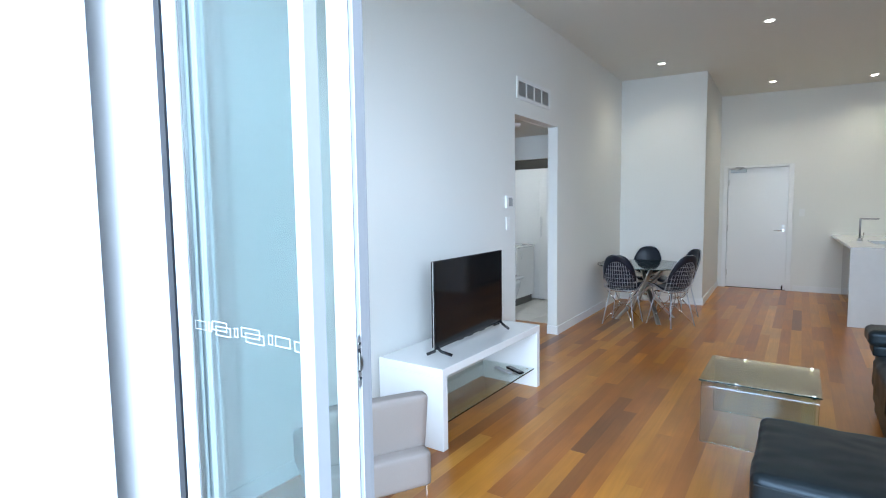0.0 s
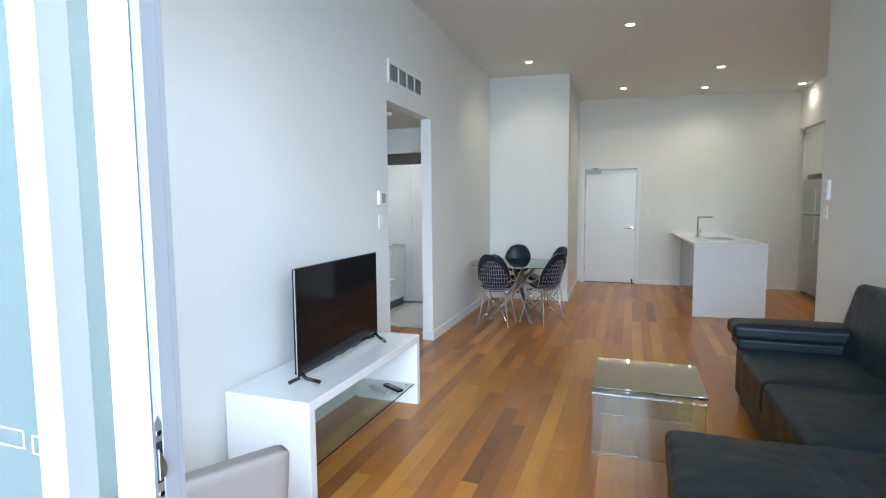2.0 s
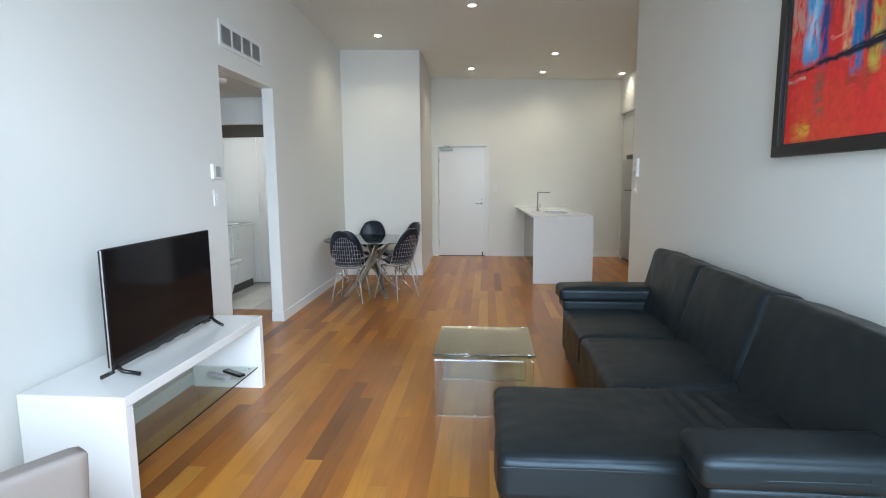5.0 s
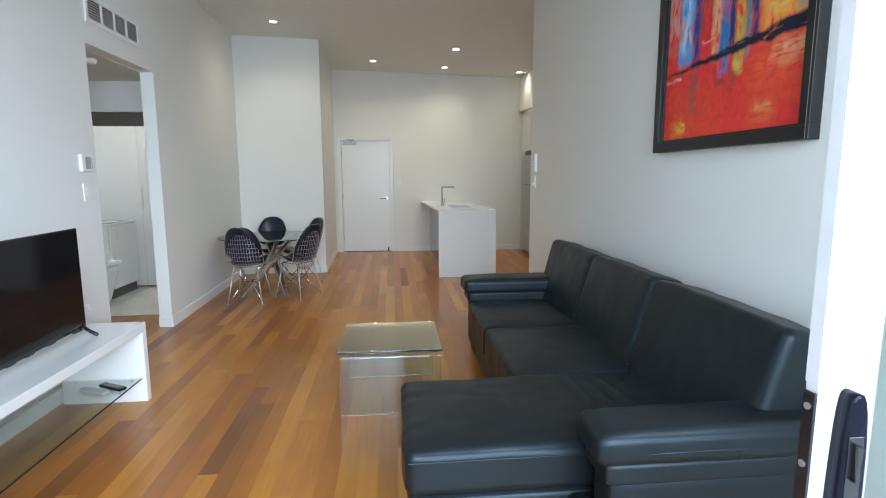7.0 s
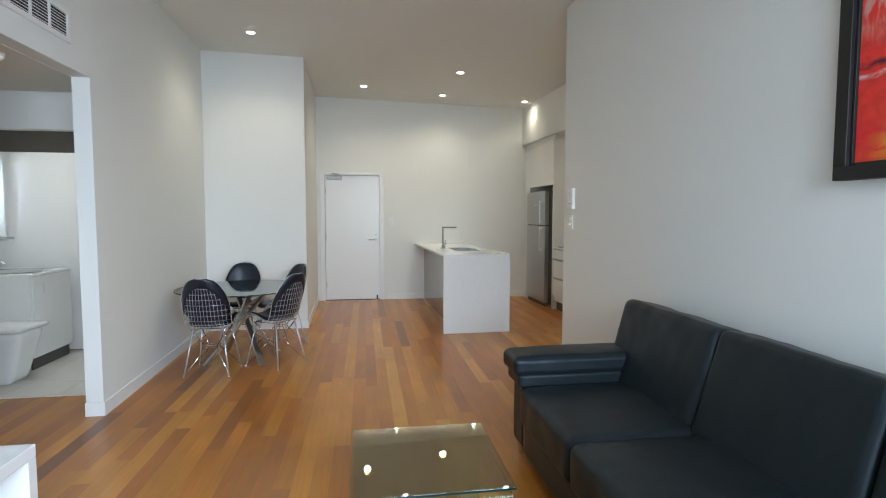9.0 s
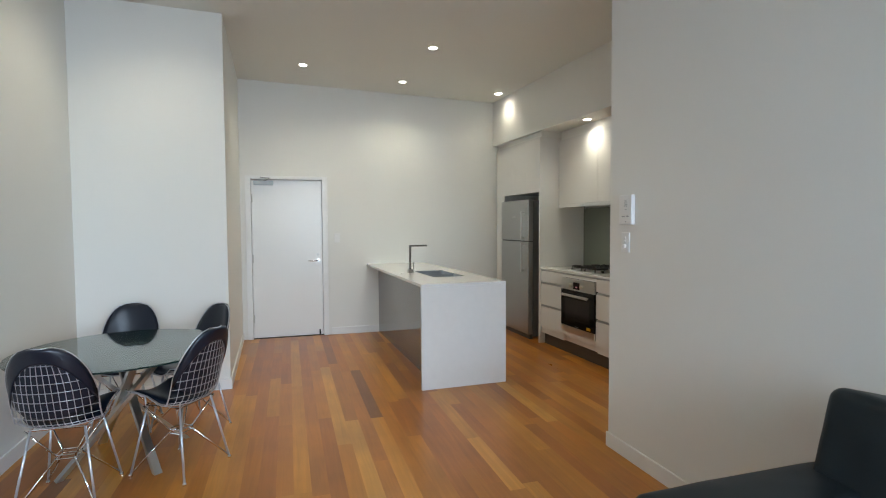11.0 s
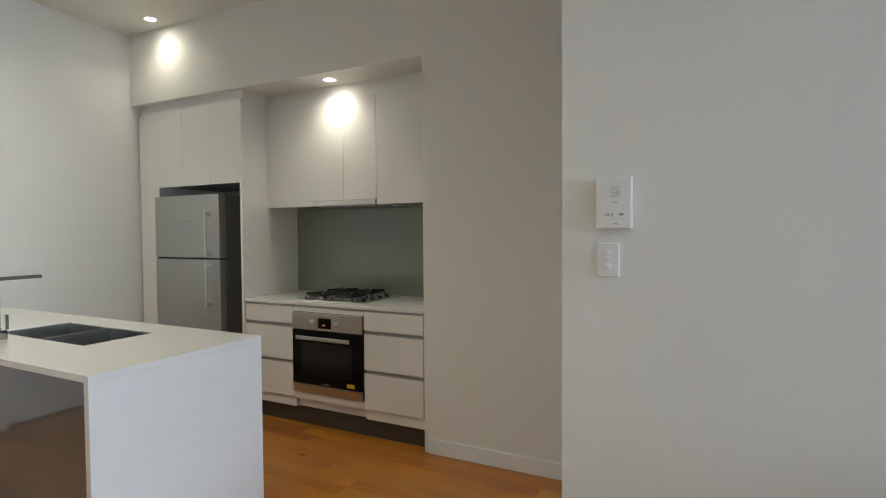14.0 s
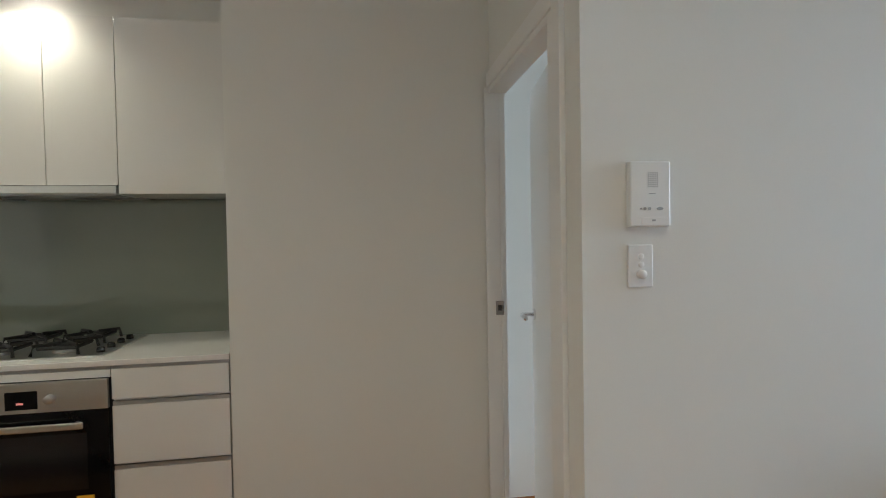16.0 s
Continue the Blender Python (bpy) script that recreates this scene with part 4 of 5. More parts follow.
for y0, y1, s in ((4.325, 5.13, 2.0), (3.565, 4.322, 5.0), (2.70, 3.562, 8.0)):
    part("back_cushion", cushion(1.255, 1.445, y0 + 0.001, y1 - 0.001, 0.40, 0.880, 0.036, 0.006, 0.006, 44, seed=s, shape=lean), M_LEATHER, sf)
part("back_frame", cushion(1.48, 1.60, 2.74, 5.14, 0.07, 0.785, 0.03, 0.0, 0.003, 30), M_LEATHER, sf)
for y0, y1, s in ((2.61, 2.815, 3.0), (4.945, 5.19, 6.0)):
    part("arm_pad", cushion(0.745 if s == 3.0 else 0.672, 1.59, y0, y1, 0.488, 0.592, 0.034, 0.012, 0.006, 26, seed=s), M_LEATHER, sf)
    part("arm_roll", cushion(0.775 if s == 3.0 else 0.70, 1.575, y0 + (0.008 if s == 3.0 else 0.004), y1 - 0.012, 0.425, 0.497, 0.016, 0.0, 0.003, 18, seed=s + 1), M_LEATHER, sf)
    part("arm_panel", cushion(0.80 if s == 3.0 else 0.73, 1.57, y0 + 0.03, y1 - 0.03, 0.075, 0.435, 0.025, 0.0, 0.003, 12, seed=s + 2), M_LEATHER, sf)
# stitched seams
for p in ([(0.79, 2.611, 0.53), (1.1, 2.608, 0.533), (1.575, 2.611, 0.53)], [(0.19, 2.843, 0.405), (0.5, 2.84, 0.408), (0.78, 2.843, 0.405)],
          [(1.19, 2.611, 0.50), (1.192, 2.608, 0.545)]):
    part("seam", tube(bmesh.new(), p, 0.0022, 6), M_LEATHER, sf)
for x, y in ((0.76, 5.10), (0.76, 3.60), (0.26, 3.42), (0.26, 2.92), (1.52, 2.72), (1.52, 5.10), (0.83, 2.72)):
    part("leg", lathe([(0.016, 0), (0.022, 0.075)], 14, x, y), M_CHROME, sf, "short chrome leg")

# ---------- dining table and wire chairs ----------
TX, TY, TZ, TR = -1.265, 7.40, 0.676, 0.575
dt = thing("dining_table", "round clear glass dining table on crossed chrome legs", "dining table", (TX, TY, 0))
gt = part("glass_top", lathe([(TR - 0.004, TZ - 0.010), (TR, TZ - 0.007), (TR, TZ - 0.003), (TR - 0.004, TZ)], 72), M_GLASS, dt, "round clear glass")
part("rim", lathe([(TR + 0.0002, TZ - 0.0085), (TR + 0.0012, TZ - 0.007), (TR + 0.0012, TZ - 0.003), (TR + 0.0002, TZ - 0.0015)], 72), M_GEDGE, gt, "dark green polished rim")
for k in range(4):
    a = radians(38 + 90 * k)
    c, s = math.cos(a), math.sin(a)
    foot, head = Vector((0.36 * c, 0.36 * s, 0.0)), Vector((-0.27 * c - 0.05 * s, -0.27 * s + 0.05 * c, TZ - 0.012))
    bm = bmesh.new()
    side, fwd = Vector((-s, c, 0)) * 0.022, Vector((c, s, 0)) * 0.016
    lo = [bm.verts.new(foot + q) for q in (side + fwd, -side + fwd, -side - fwd, side - fwd)]
    hi = [bm.verts.new(head + q) for q in (side + fwd, -side + fwd, -side - fwd, side - fwd)]
    bm.faces.new(lo[::-1]), bm.faces.new(hi)
    for i in range(4):
        bm.faces.new((lo[i], lo[(i + 1) % 4], hi[(i + 1) % 4], hi[i]))
    bmesh.ops.recalc_face_normals(bm, faces=bm.faces)
    part("crossed_leg", bm, M_STEEL, dt, "flat chrome bar leg")
    part("top_pad", lathe([(0.03, TZ - 0.012), (0.03, TZ - 0.0105)], 16, head.x, head.y), M_CHROME, dt)


def shell(u, v):
    """The seat shell: u across from -1 to 1, v from the front edge (0) up to the top (1). The chair faces +y."""
    prof = [(0.225, 0.425), (0.13, 0.434), (0.01, 0.412), (-0.10, 0.404), (-0.175, 0.440), (-0.208, 0.53), (-0.232, 0.635), (-0.256, 0.74), (-0.282, 0.838)]
    t = max(0.0, min(0.9999, v)) * 8
    i, f = int(t), t - int(t)
    p0, p1, p2, p3 = (prof[max(0, min(8, i + k))] for k in (-1, 0, 1, 2))
    y, z = (0.5 * (2 * p1[k] + (p2[k] - p0[k]) * f + (2 * p0[k] - 5 * p1[k] + 4 * p2[k] - p3[k]) * f * f + (3 * p1[k] - p0[k] - 3 * p2[k] + p3[k]) * f ** 3) for k in (0, 1))
    w = 0.196 - 0.010 * v
    if v > 0.66:
        w *= math.sqrt(max(0.0, 1 - 0.94 * ((v - 0.66) / 0.34) ** 2.6))
    if v < 0.12:
        w *= 1 - 0.22 * ((0.12 - v) / 0.12) ** 2
    curl = abs(u) ** 2.3
    bend = min(1.0, max(0.0, (v - 0.22) / 0.3))
    fade = 1.0 if v < 0.7 else max(0.25, 1 - (v - 0.7) / 0.4)
    return Vector((u * w, y + curl * 0.085 * bend * fade, z + curl * 0.06 * (1 - bend)))


def shell_normal(u, v):
    """The side of the shell that a sitter touches."""
    d = 0.02
    n = (shell(min(u + d, 1), v) - shell(max(u - d, -1), v)).cross(shell(u, min(v + d, 1)) - shell(u, max(v - d, 0))).normalized()
    return -n


def pad(low, high, wide, inner, outer_):
    """A stuffed pad that follows the shell between the edges low(u) and high(u)."""
    bm = bmesh.new()
    nu, nv = 18, 14
    layers = []
    for off in (inner, outer_):
        grid = []
        for j in range(nv + 1):
            row = []
            for i in range(nu + 1):
                a, b = 2 * i / nu - 1, j / nv
                u = a * wide
                v = low(a) + (high(a) - low(a)) * b
                e = (1 - abs(a) ** 8) * (1 - abs(2 * b - 1) ** 8)
                row.append(bm.verts.new(shell(u, v) + shell_normal(u, v) * (inner + (off - inner) * e)))
            grid.append(row)
        layers.append(grid)
    for g, flip in ((layers[0], True), (layers[1], False)):
        for j in range(nv):
            for i in range(nu):
                q = [g[j][i], g[j][i + 1], g[j + 1][i + 1], g[j + 1][i]]
                bm.faces.new(q[::-1] if flip else q)
    bmesh.ops.remove_doubles(bm, verts=bm.verts, dist=0.0003)
    bmesh.ops.recalc_face_normals(bm, faces=bm.faces)
    return bm


def wire_chair():
    c = thing("wire_chair", "chrome wire dining chair with black two-piece pad", "chair", group="chairs round the dining table")
    R = 0.0019
    rim = [shell(-1, j / 36) for j in range(37)] + [shell(-0.5 + i / 4, 1) for i in range(5)] + [shell(1, 1 - j / 36) for j in range(37)] + [shell(1 - 2 * i / 12, 0) for i in range(1, 12)]
    basket = part("rim_wire", tube(bmesh.new(), rim, 0.004, 6, True), M_WIRE, c, "bent chrome wire basket", True)
    for k in range(1, 14):
        u = -1 + 2 * k / 14
        part("upright_wire", tube(bmesh.new(), [shell(u * 0.985, 0.985 * j / 26) for j in range(27)], R, 5), M_WIRE, basket, "", True)
    for k in range(1, 18):
        v = k / 18
        part("cross_wire", tube(bmesh.new(), [shell(-0.99 + 1.98 * i / 18, v) for i in range(19)], R, 5), M_WIRE, basket, "", True)
    part("seat_pad", pad(lambda a: 0.012 + 0.07 * a ** 6, lambda a: 0.47 - 0.13 * a * a, 0.94, 0.004, 0.026), M_VINYL, c, "black vinyl seat pad", True)
    part("back_pad", pad(lambda a: 0.53 + 0.10 * a * a, lambda a: 0.994, 0.97, 0.004, 0.024), M_VINYL, c, "black vinyl back pad", True)
    part("pad_hood", pad(lambda a: 0.90 - 0.30 * abs(a) ** 3, lambda a: 0.999, 1.0, -0.003, -0.010), M_VINYL, c, "pad pocket folded over the top edge", True)
    feet = [(sx * 0.18, sy * 0.185, 0.0) for sx in (-1, 1) for sy in (-1, 1)]
    for x, y, _ in feet:
        part("leg", tube(bmesh.new(), [(x, y, 0.008), (x * 0.66, y * 0.60, 0.40)], 0.0066, 8), M_WIRE, c, "", True)
        part("foot", lathe([(0.010, 0), (0.011, 0.008), (0.007, 0.016)], 12, x, y), M_CHROME, c)
        part("brace", tube(bmesh.new(), [(x * 0.97, y * 0.97, 0.022), (x * 0.25, y * 0.22, 0.215), (x * 0.25, y * 0.22, 0.235), (x * 0.80, y * 0.62, 0.40)], 0.0052, 6), M_CHROME, c, "", True)
    for z in (0.215, 0.235):
        part("centre_frame", tube(bmesh.new(), [(0.045, 0.041, z), (-0.045, 0.041, z), (-0.045, -0.041, z), (0.045, -0.041, z)], 0.004, 6, True), M_CHROME, c)
    part("top_ring", tube(bmesh.new(), [(0.125, 0.112, 0.40), (-0.125, 0.112, 0.40), (-0.125, -0.112, 0.40), (0.125, -0.112, 0.40)], 0.005, 6, True), M_CHROME, c)
    return c


ch = wire_chair()
ch.matrix_basis = pose(-1.42, 6.98, 0, 0, 0, -2)
copy_thing(ch, pose(-0.925, 7.165, 0, 0, 0, 57))
copy_thing(ch, pose(-0.98, 7.80, 0, 0, 0, 131))
copy_thing(ch, pose(-1.41, 7.95, 0, 0, 0, 181))

# ---------- beige chair by the sliding door ----------
bc = thing("lounge_chair", "low beige leather lounge chair with thin chrome legs", "chair", (-1.11, 2.29, 0), 60.6)


def recline(p, h):
    p.y -= 0.05 * (p.z + h.z) / (2 * h.z)
    return p


part("seat", cushion(-0.26, 0.245, -0.015, 0.50, 0.205, 0.365, 0.022, 0.006, 0.002, 12), M_BEIGE, bc)
part("backrest", cushion(-0.25, 0.24, 0.045, 0.125, 0.35, 0.612, 0.02, 0.002, 0.002, 12, shape=recline), M_BEIGE, bc)
for x in (-0.22, 0.225):
    for y in (0.01, 0.45):
        part("leg", lathe([(0.006, 0), (0.009, 0.215)], 12, x, y), M_CHROME, bc)

# ---------- kitchen island ----------
isl = thing("kitchen_island", "white stone waterfall island with a grey gloss back panel", "kitchen island")
ix0, ix1, iy0, iz = 0.762, 1.545, 8.083, 0.906
SX0, SX1, SY0, SY1 = 1.045, 1.375, 8.63, 9.375
bm = bmesh.new()
rect = lambda x0, x1, y0, y1, z: [bm.verts.new(p) for p in ((x0, y0, z), (x1, y0, z), (x1, y1, z), (x0, y1, z))]
ol_, il_ = rect(ix0, ix1, iy0, EY, iz - 0.025), rect(SX0, SX1, SY0, SY1, iz - 0.025)
oh_, ih_ = rect(ix0, ix1, iy0, EY, iz), rect(SX0, SX1, SY0, SY1, iz)
for k in range(4):
    n_ = (k + 1) % 4
    bm.faces.new((oh_[k], oh_[n_], ih_[n_], ih_[k])), bm.faces.new((ol_[n_], ol_[k], il_[k], il_[n_]))
    bm.faces.new((ol_[k], ol_[n_], oh_[n_], oh_[k])), bm.faces.new((il_[n_], il_[k], ih_[k], ih_[n_]))
part("worktop", bm, M_STONE, isl, "white stone top with the sink cut out")
part("end_panel", box(ix0, ix1, iy0, iy0 + 0.028, 0, iz - 0.0255, 0.001), M_STONE, isl)
part("back_panel", box(0.915, 0.932, iy0 + 0.029, EY, 0, iz - 0.026), M_GREYPANEL, isl, "grey high-gloss panel")
part("carcass", box(0.933, 1.505, iy0 + 0.029, SY0 - 0.02, 0.12, iz - 0.027), M_CAB, isl)
part("carcass", box(0.933, 1.505, SY1 + 0.02, EY, 0.12, iz - 0.027), M_CAB, isl)
part("carcass_front", box(1.44, 1.505, SY0 - 0.02, SY1 + 0.02, 0.12, iz - 0.027), M_CAB, isl)
part("kickboard", box(1.44, 1.455, iy0 + 0.03, EY, 0, 0.12), M_KICK, isl)

sk = thing("sink", "double-bowl stainless steel sink set into the island", "sink")
for y0, y1 in ((SY0, 8.995), (9.015, SY1)):
    bm = bmesh.new()
    x0, x1, zb = SX0, SX1, iz - 0.19
    t = 0.004
    cuboid(bm, x0, x0 + t, y0, y1, zb, iz - 0.004)
    cuboid(bm, x1 - t, x1, y0, y1, zb, iz - 0.004)
    cuboid(bm, x0 + t, x1 - t, y0, y0 + t, zb, iz - 0.004)
    cuboid(bm, x0 + t, x1 - t, y1 - t, y1, zb, iz - 0.004)
    cuboid(bm, x0, x1, y0, y1, zb - t, zb)
    b = part("bowl", bm, M_SINK, sk)
    part("drain", lathe([(0.04, zb), (0.04, zb + 0.003), (0.03, zb + 0.002)], 20, (x0 + x1) / 2, (y0 + y1) / 2), M_CHROME, b)
part("divider", box(SX0, SX1, 8.995, 9.015, iz - 0.10, iz - 0.012, 0.004), M_SINK, sk)

tp = thing("kitchen_tap", "square chrome gooseneck mixer tap beside the sink", "tap")
tx0, ty = 0.945, 9.13
part("base", box(tx0 - 0.024, tx0 + 0.03, ty - 0.024, ty + 0.024, iz, iz + 0.045, 0.004), M_TAP, tp)
part("neck", box(tx0 - 0.011, tx0 + 0.011, ty - 0.011, ty + 0.011, iz + 0.045, iz + 0.295, 0.005), M_TAP, tp)
part("spout", box(tx0 + 0.009, tx0 + 0.185, ty - 0.011, ty + 0.013, iz + 0.277, iz + 0.295, 0.004), M_TAP, tp)
part("lever", box(tx0 + 0.032, tx0 + 0.042, ty - 0.012, ty + 0.012, iz + 0.045, iz + 0.115, 0.004), M_TAP, tp)
sb = thing("tap_plate", "small flat chrome cover on the island top", "plate")
part("disc", lathe([(0.022, iz), (0.02, iz + 0.004)], 20, 0.86, 9.16), M_CHROME, sb)

# ---------- kitchen units along the side wall ----------
KX = 2.597


def drawer_unit(y0, y1, label):
    u = thing("drawer_unit", label, "drawer unit", group="kitchen drawer units")
    part("body", box(KX + 0.022, 3.235, y0 + 0.001, y1 - 0.001, 0.13, 0.878), M_CAB, u)
    for z0, z1 in ((0.742, 0.866), (0.474, 0.715), (0.206, 0.448)):
        part("drawer_front", box(KX, KX + 0.02, y0 + 0.002, y1 - 0.002, z0, z1, 0.001), M_CAB, u)
        part("finger_rail", box(KX + 0.006, KX + 0.021, y0 + 0.002, y1 - 0.002, z1 + 0.001, z1 + 0.016), M_ALUGREY, u, "grey recessed aluminium finger rail")
    return u


drawer_unit(7.83, 8.289, "white gloss three-drawer unit beside the oven")
drawer_unit(8.908, 9.385, "white gloss three-drawer unit beside the fridge panel")
ou = thing("oven_housing", "white gloss cabinet housing the built-in oven", "cabinet")
part("body", box(KX + 0.05, 3.235, 8.291, 8.906, 0.13, 0.878), M_CAB, ou)
part("filler", box(KX, KX + 0.02, 8.291, 8.906, 0.206, 0.255), M_CAB, ou)
part("filler", box(KX, KX + 0.02, 8.291, 8.906, 0.836, 0.866), M_CAB, ou)
part("finger_rail", box(KX + 0.006, KX + 0.021, 8.291, 8.906, 0.867, 0.88), M_ALUGREY, ou)
kb = thing("kickboard", "dark kickboard under the kitchen units", "kickboard", kind="structure")
part("board", box(KX + 0.06, KX + 0.075, 7.83, 9.38, 0, 0.20), M_KICK, kb)

ov = thing("oven", "built-in stainless steel oven with black glass door", "oven")
o0, o1 = 8.296, 8.902
part("body", box(KX + 0.002, KX + 0.05, o0, o1, 0.258, 0.832), M_DARK, ov)
part("control_panel", box(KX - 0.016, KX + 0.002, o0, o1, 0.712, 0.832, 0.002), M_STEEL, ov, "brushed steel control panel")
dr = part("oven_door", box(KX - 0.016, KX + 0.002, o0, o1, 0.322, 0.708, 0.002), M_SCREEN, ov, "black glass oven door")
part("window", box(KX - 0.0168, KX - 0.016, o0 + 0.08, o1 - 0.08, 0.39, 0.62), M_PLASTIC, dr)
part("lower_trim", box(KX - 0.016, KX + 0.002, o0, o1, 0.258, 0.319, 0.002), M_STEEL, ov)
part("handle_bar", box(KX - 0.052, KX - 0.040, o0 + 0.08, o1 - 0.06, 0.645, 0.672, 0.004), M_STEEL, dr, "flat steel bar handle")
for y in (o0 + 0.11, o1 - 0.09):
    part("handle_post", box(KX - 0.042, KX - 0.016, y - 0.008, y + 0.008, 0.65, 0.667), M_STEEL, dr)
part("display", box(KX - 0.0172, KX - 0.016, 8.55, 8.665, 0.728, 0.80), M_SCREEN, ov, "black clock display")
part("clock_digits", box(KX - 0.0178, KX - 0.0172, 8.60, 8.625, 0.748, 0.756), M_LED, ov, "dim red digits")
for y in (8.503, 8.712):
    k = part("knob", lathe([(0.019, 0), (0.017, 0.022), (0.014, 0.026)], 22), M_STEEL, ov, "", True)
    k.matrix_local = pose(KX - 0.016, y, 0.765, 0, -90, 0)
part("sticker", box(KX - 0.0175, KX - 0.016, o0 + 0.06, o0 + 0.125, 0.336, 0.364), M_YELLOW, ov, "small yellow sticker")
part("maker_mark", box(KX - 0.0175, KX - 0.016, 8.57, 8.63, 0.332, 0.338), M_GPLAST, ov)

bt = thing("worktop", "white stone kitchen worktop", "worktop")
part("slab", box(KX - 0.006, 3.238, 7.828, 9.388, 0.882, 0.905, 0.002), M_STONE, bt)
sp_ = thing("splashback", "grey-green glass splashback", "splashback", kind="structure")
part("sheet", box(3.186, 3.2385, 7.828, 9.388, 0.906, 1.60), M_SPLASH, sp_)

hb = thing("gas_hob", "stainless gas hob with black cast iron grates", "hob")
hx0, hx1, hy0, hy1 = 2.665, 3.155, 8.345, 8.925
part("plate", box(hx0, hx1, hy0, hy1, 0.905, 0.913, 0.003), M_STEEL, hb)
for bx, by, r in ((2.79, 8.545, 0.05), (3.03, 8.545, 0.035), (2.79, 8.79, 0.035), (3.03, 8.79, 0.045)):
    bn = part("burner", lathe([(r, 0.913), (r * 0.95, 0.93), (r * 0.6, 0.937)], 22, bx, by), M_STEEL, hb, "", True)
    part("cap", lathe([(r * 0.72, 0.937), (r * 0.68, 0.945)], 20, bx, by), M_IRON, bn, "black burner cap")
    g = bmesh.new()
    for a in range(4):
        c_, s_ = math.cos(a * math.pi / 2 + 0.785), math.sin(a * math.pi / 2 + 0.785)
        tube(g, [(bx + 0.025 * c_, by + 0.025 * s_, 0.956), (bx + 0.118 * c_, by + 0.118 * s_, 0.954), (bx + 0.128 * c_, by + 0.128 * s_, 0.914)], 0.008, 6)
    sq = [(bx + 0.10 * math.cos(a * math.pi / 2 + 0.785), by + 0.10 * math.sin(a * math.pi / 2 + 0.785), 0.942) for a in range(4)]
    tube(g, sq, 0.009, 6, True)
    part("grate", g, M_IRON, hb, "cast iron pan support")
for i in range(4):
    k = part("knob", lathe([(0.017, 0.913), (0.016, 0.928), (0.012, 0.934)], 18, 2.74 + 0.10 * i, 8.385), M_PLASTIC, hb, "black control knob", True)


def wall_cabinet(y0, y1, z0, z1, x, label):
    c = thing("wall_cabinet", label, "wall cabinet", group="kitchen wall cabinets")
    part("body", box(x + 0.02, 3.235, y0 + 0.001, y1 - 0.001, z0, z1), M_CAB, c)
    part("cabinet_door", box(x, x + 0.019, y0 + 0.0015, y1 - 0.0015, z0, z1, 0.001), M_CAB, c)
    return c


UX = 2.84
wall_cabinet(7.828, 8.335, 1.603, 2.392, UX, "white gloss wall cabinet beside the rangehood")
wall_cabinet(8.335, 8.625, 1.642, 2.392, UX, "white gloss wall cabinet over the rangehood")
wall_cabinet(8.625, 9.387, 1.642, 2.392, UX, "wide white gloss wall cabinet over the hob")
cf = thing("cabinet_filler", "painted filler strip over the wall cabinets", "filler", kind="structure")
part("strip", box(UX + 0.03, 3.238, 7.828, 9.387, 2.397, 2.4995), M_WALL, cf)
rh = thing("rangehood", "slim stainless slide-out rangehood", "rangehood")
part("visor", box(UX - 0.012, 3.1, 8.34, 8.92, 1.603, 1.639, 0.003), M_STEEL, rh)
part("maker_mark", box(UX - 0.0128, UX - 0.012, 8.85, 8.89, 1.616, 1.621), M_GPLAST, rh)
part("underside", box(UX + 0.03, 3.08, 8.36, 8.90, 1.598, 1.603), M_ALUGREY, rh)
cu = thing("cabinet_underside", "white panel under the wide wall cabinet", "cabinet panel")
part("panel", box(UX, 3.235, 8.922, 9.387, 1.603, 1.6415), M_CAB, cu)

# fridge housing
fh = thing("fridge_housing", "white gloss cabinets above and beside the fridge", "cabinet")
part("side_filler", box(2.60, 3.238, 10.375, EY - 0.03, 0, 2.43), M_CAB, fh)
for y0, y1 in ((9.413, 9.735), (9.735, 10.06), (10.06, 10.374)):
    part("cabinet_door", box(2.590, 2.608, y0 + 0.0012, y1 - 0.0012, 1.79, 2.43), M_CAB, fh)
part("body", box(2.61, 3.238, 9.413, 10.374, 1.80, 2.43), M_CAB, fh)
part("top_filler", box(2.62, 3.238, 9.413, EY - 0.03, 2.432, 2.4995), M_WALL, fh)
part("gable", box(2.587, 3.238, 9.388, 9.412, 0, 2.43, 0.001), M_CAB, fh)
part("gable_filler", box(2.61, 3.238, 9.390, 9.411, 2.432, 2.50), M_WALL, fh)
fg = thing("fridge", "stainless steel two-door fridge with vertical bar handles", "fridge")
f0, f1, fx = 9.598, 10.36, 2.545
part("cabinet", box(fx + 0.07, 3.1, f0 + 0.004, f1 - 0.004, 0.03, 1.705, 0.004), M_FSIDE, fg, "dark grey fridge sides")
for z0, z1, hz0, hz1 in ((1.208, 1.71, 1.225, 1.57), (0.06, 1.196, 0.825, 1.185)):
    d = part("fridge_door", box(fx, fx + 0.066, f0, f1, z0, z1, 0.006), M_FRIDGE, fg, "brushed steel door")
    part("handle", box(fx - 0.05, fx - 0.036, f0 + 0.09, f0 + 0.112, hz0, hz1, 0.005), M_STEEL, d, "steel bar handle")
    for z in (hz0 + 0.02, hz1 - 0.02):
        part("handle_post", box(fx - 0.04, fx, f0 + 0.092, f0 + 0.110, z - 0.012, z + 0.012), M_STEEL, d)
part("gap_strip", box(fx + 0.02, fx + 0.066, f0 + 0.003, f1 - 0.003, 1.196, 1.208), M_DARK, fg)
part("maker_mark", box(fx - 0.001, fx, 9.93, 10.03, 1.50, 1.508), M_CHROME, fg)
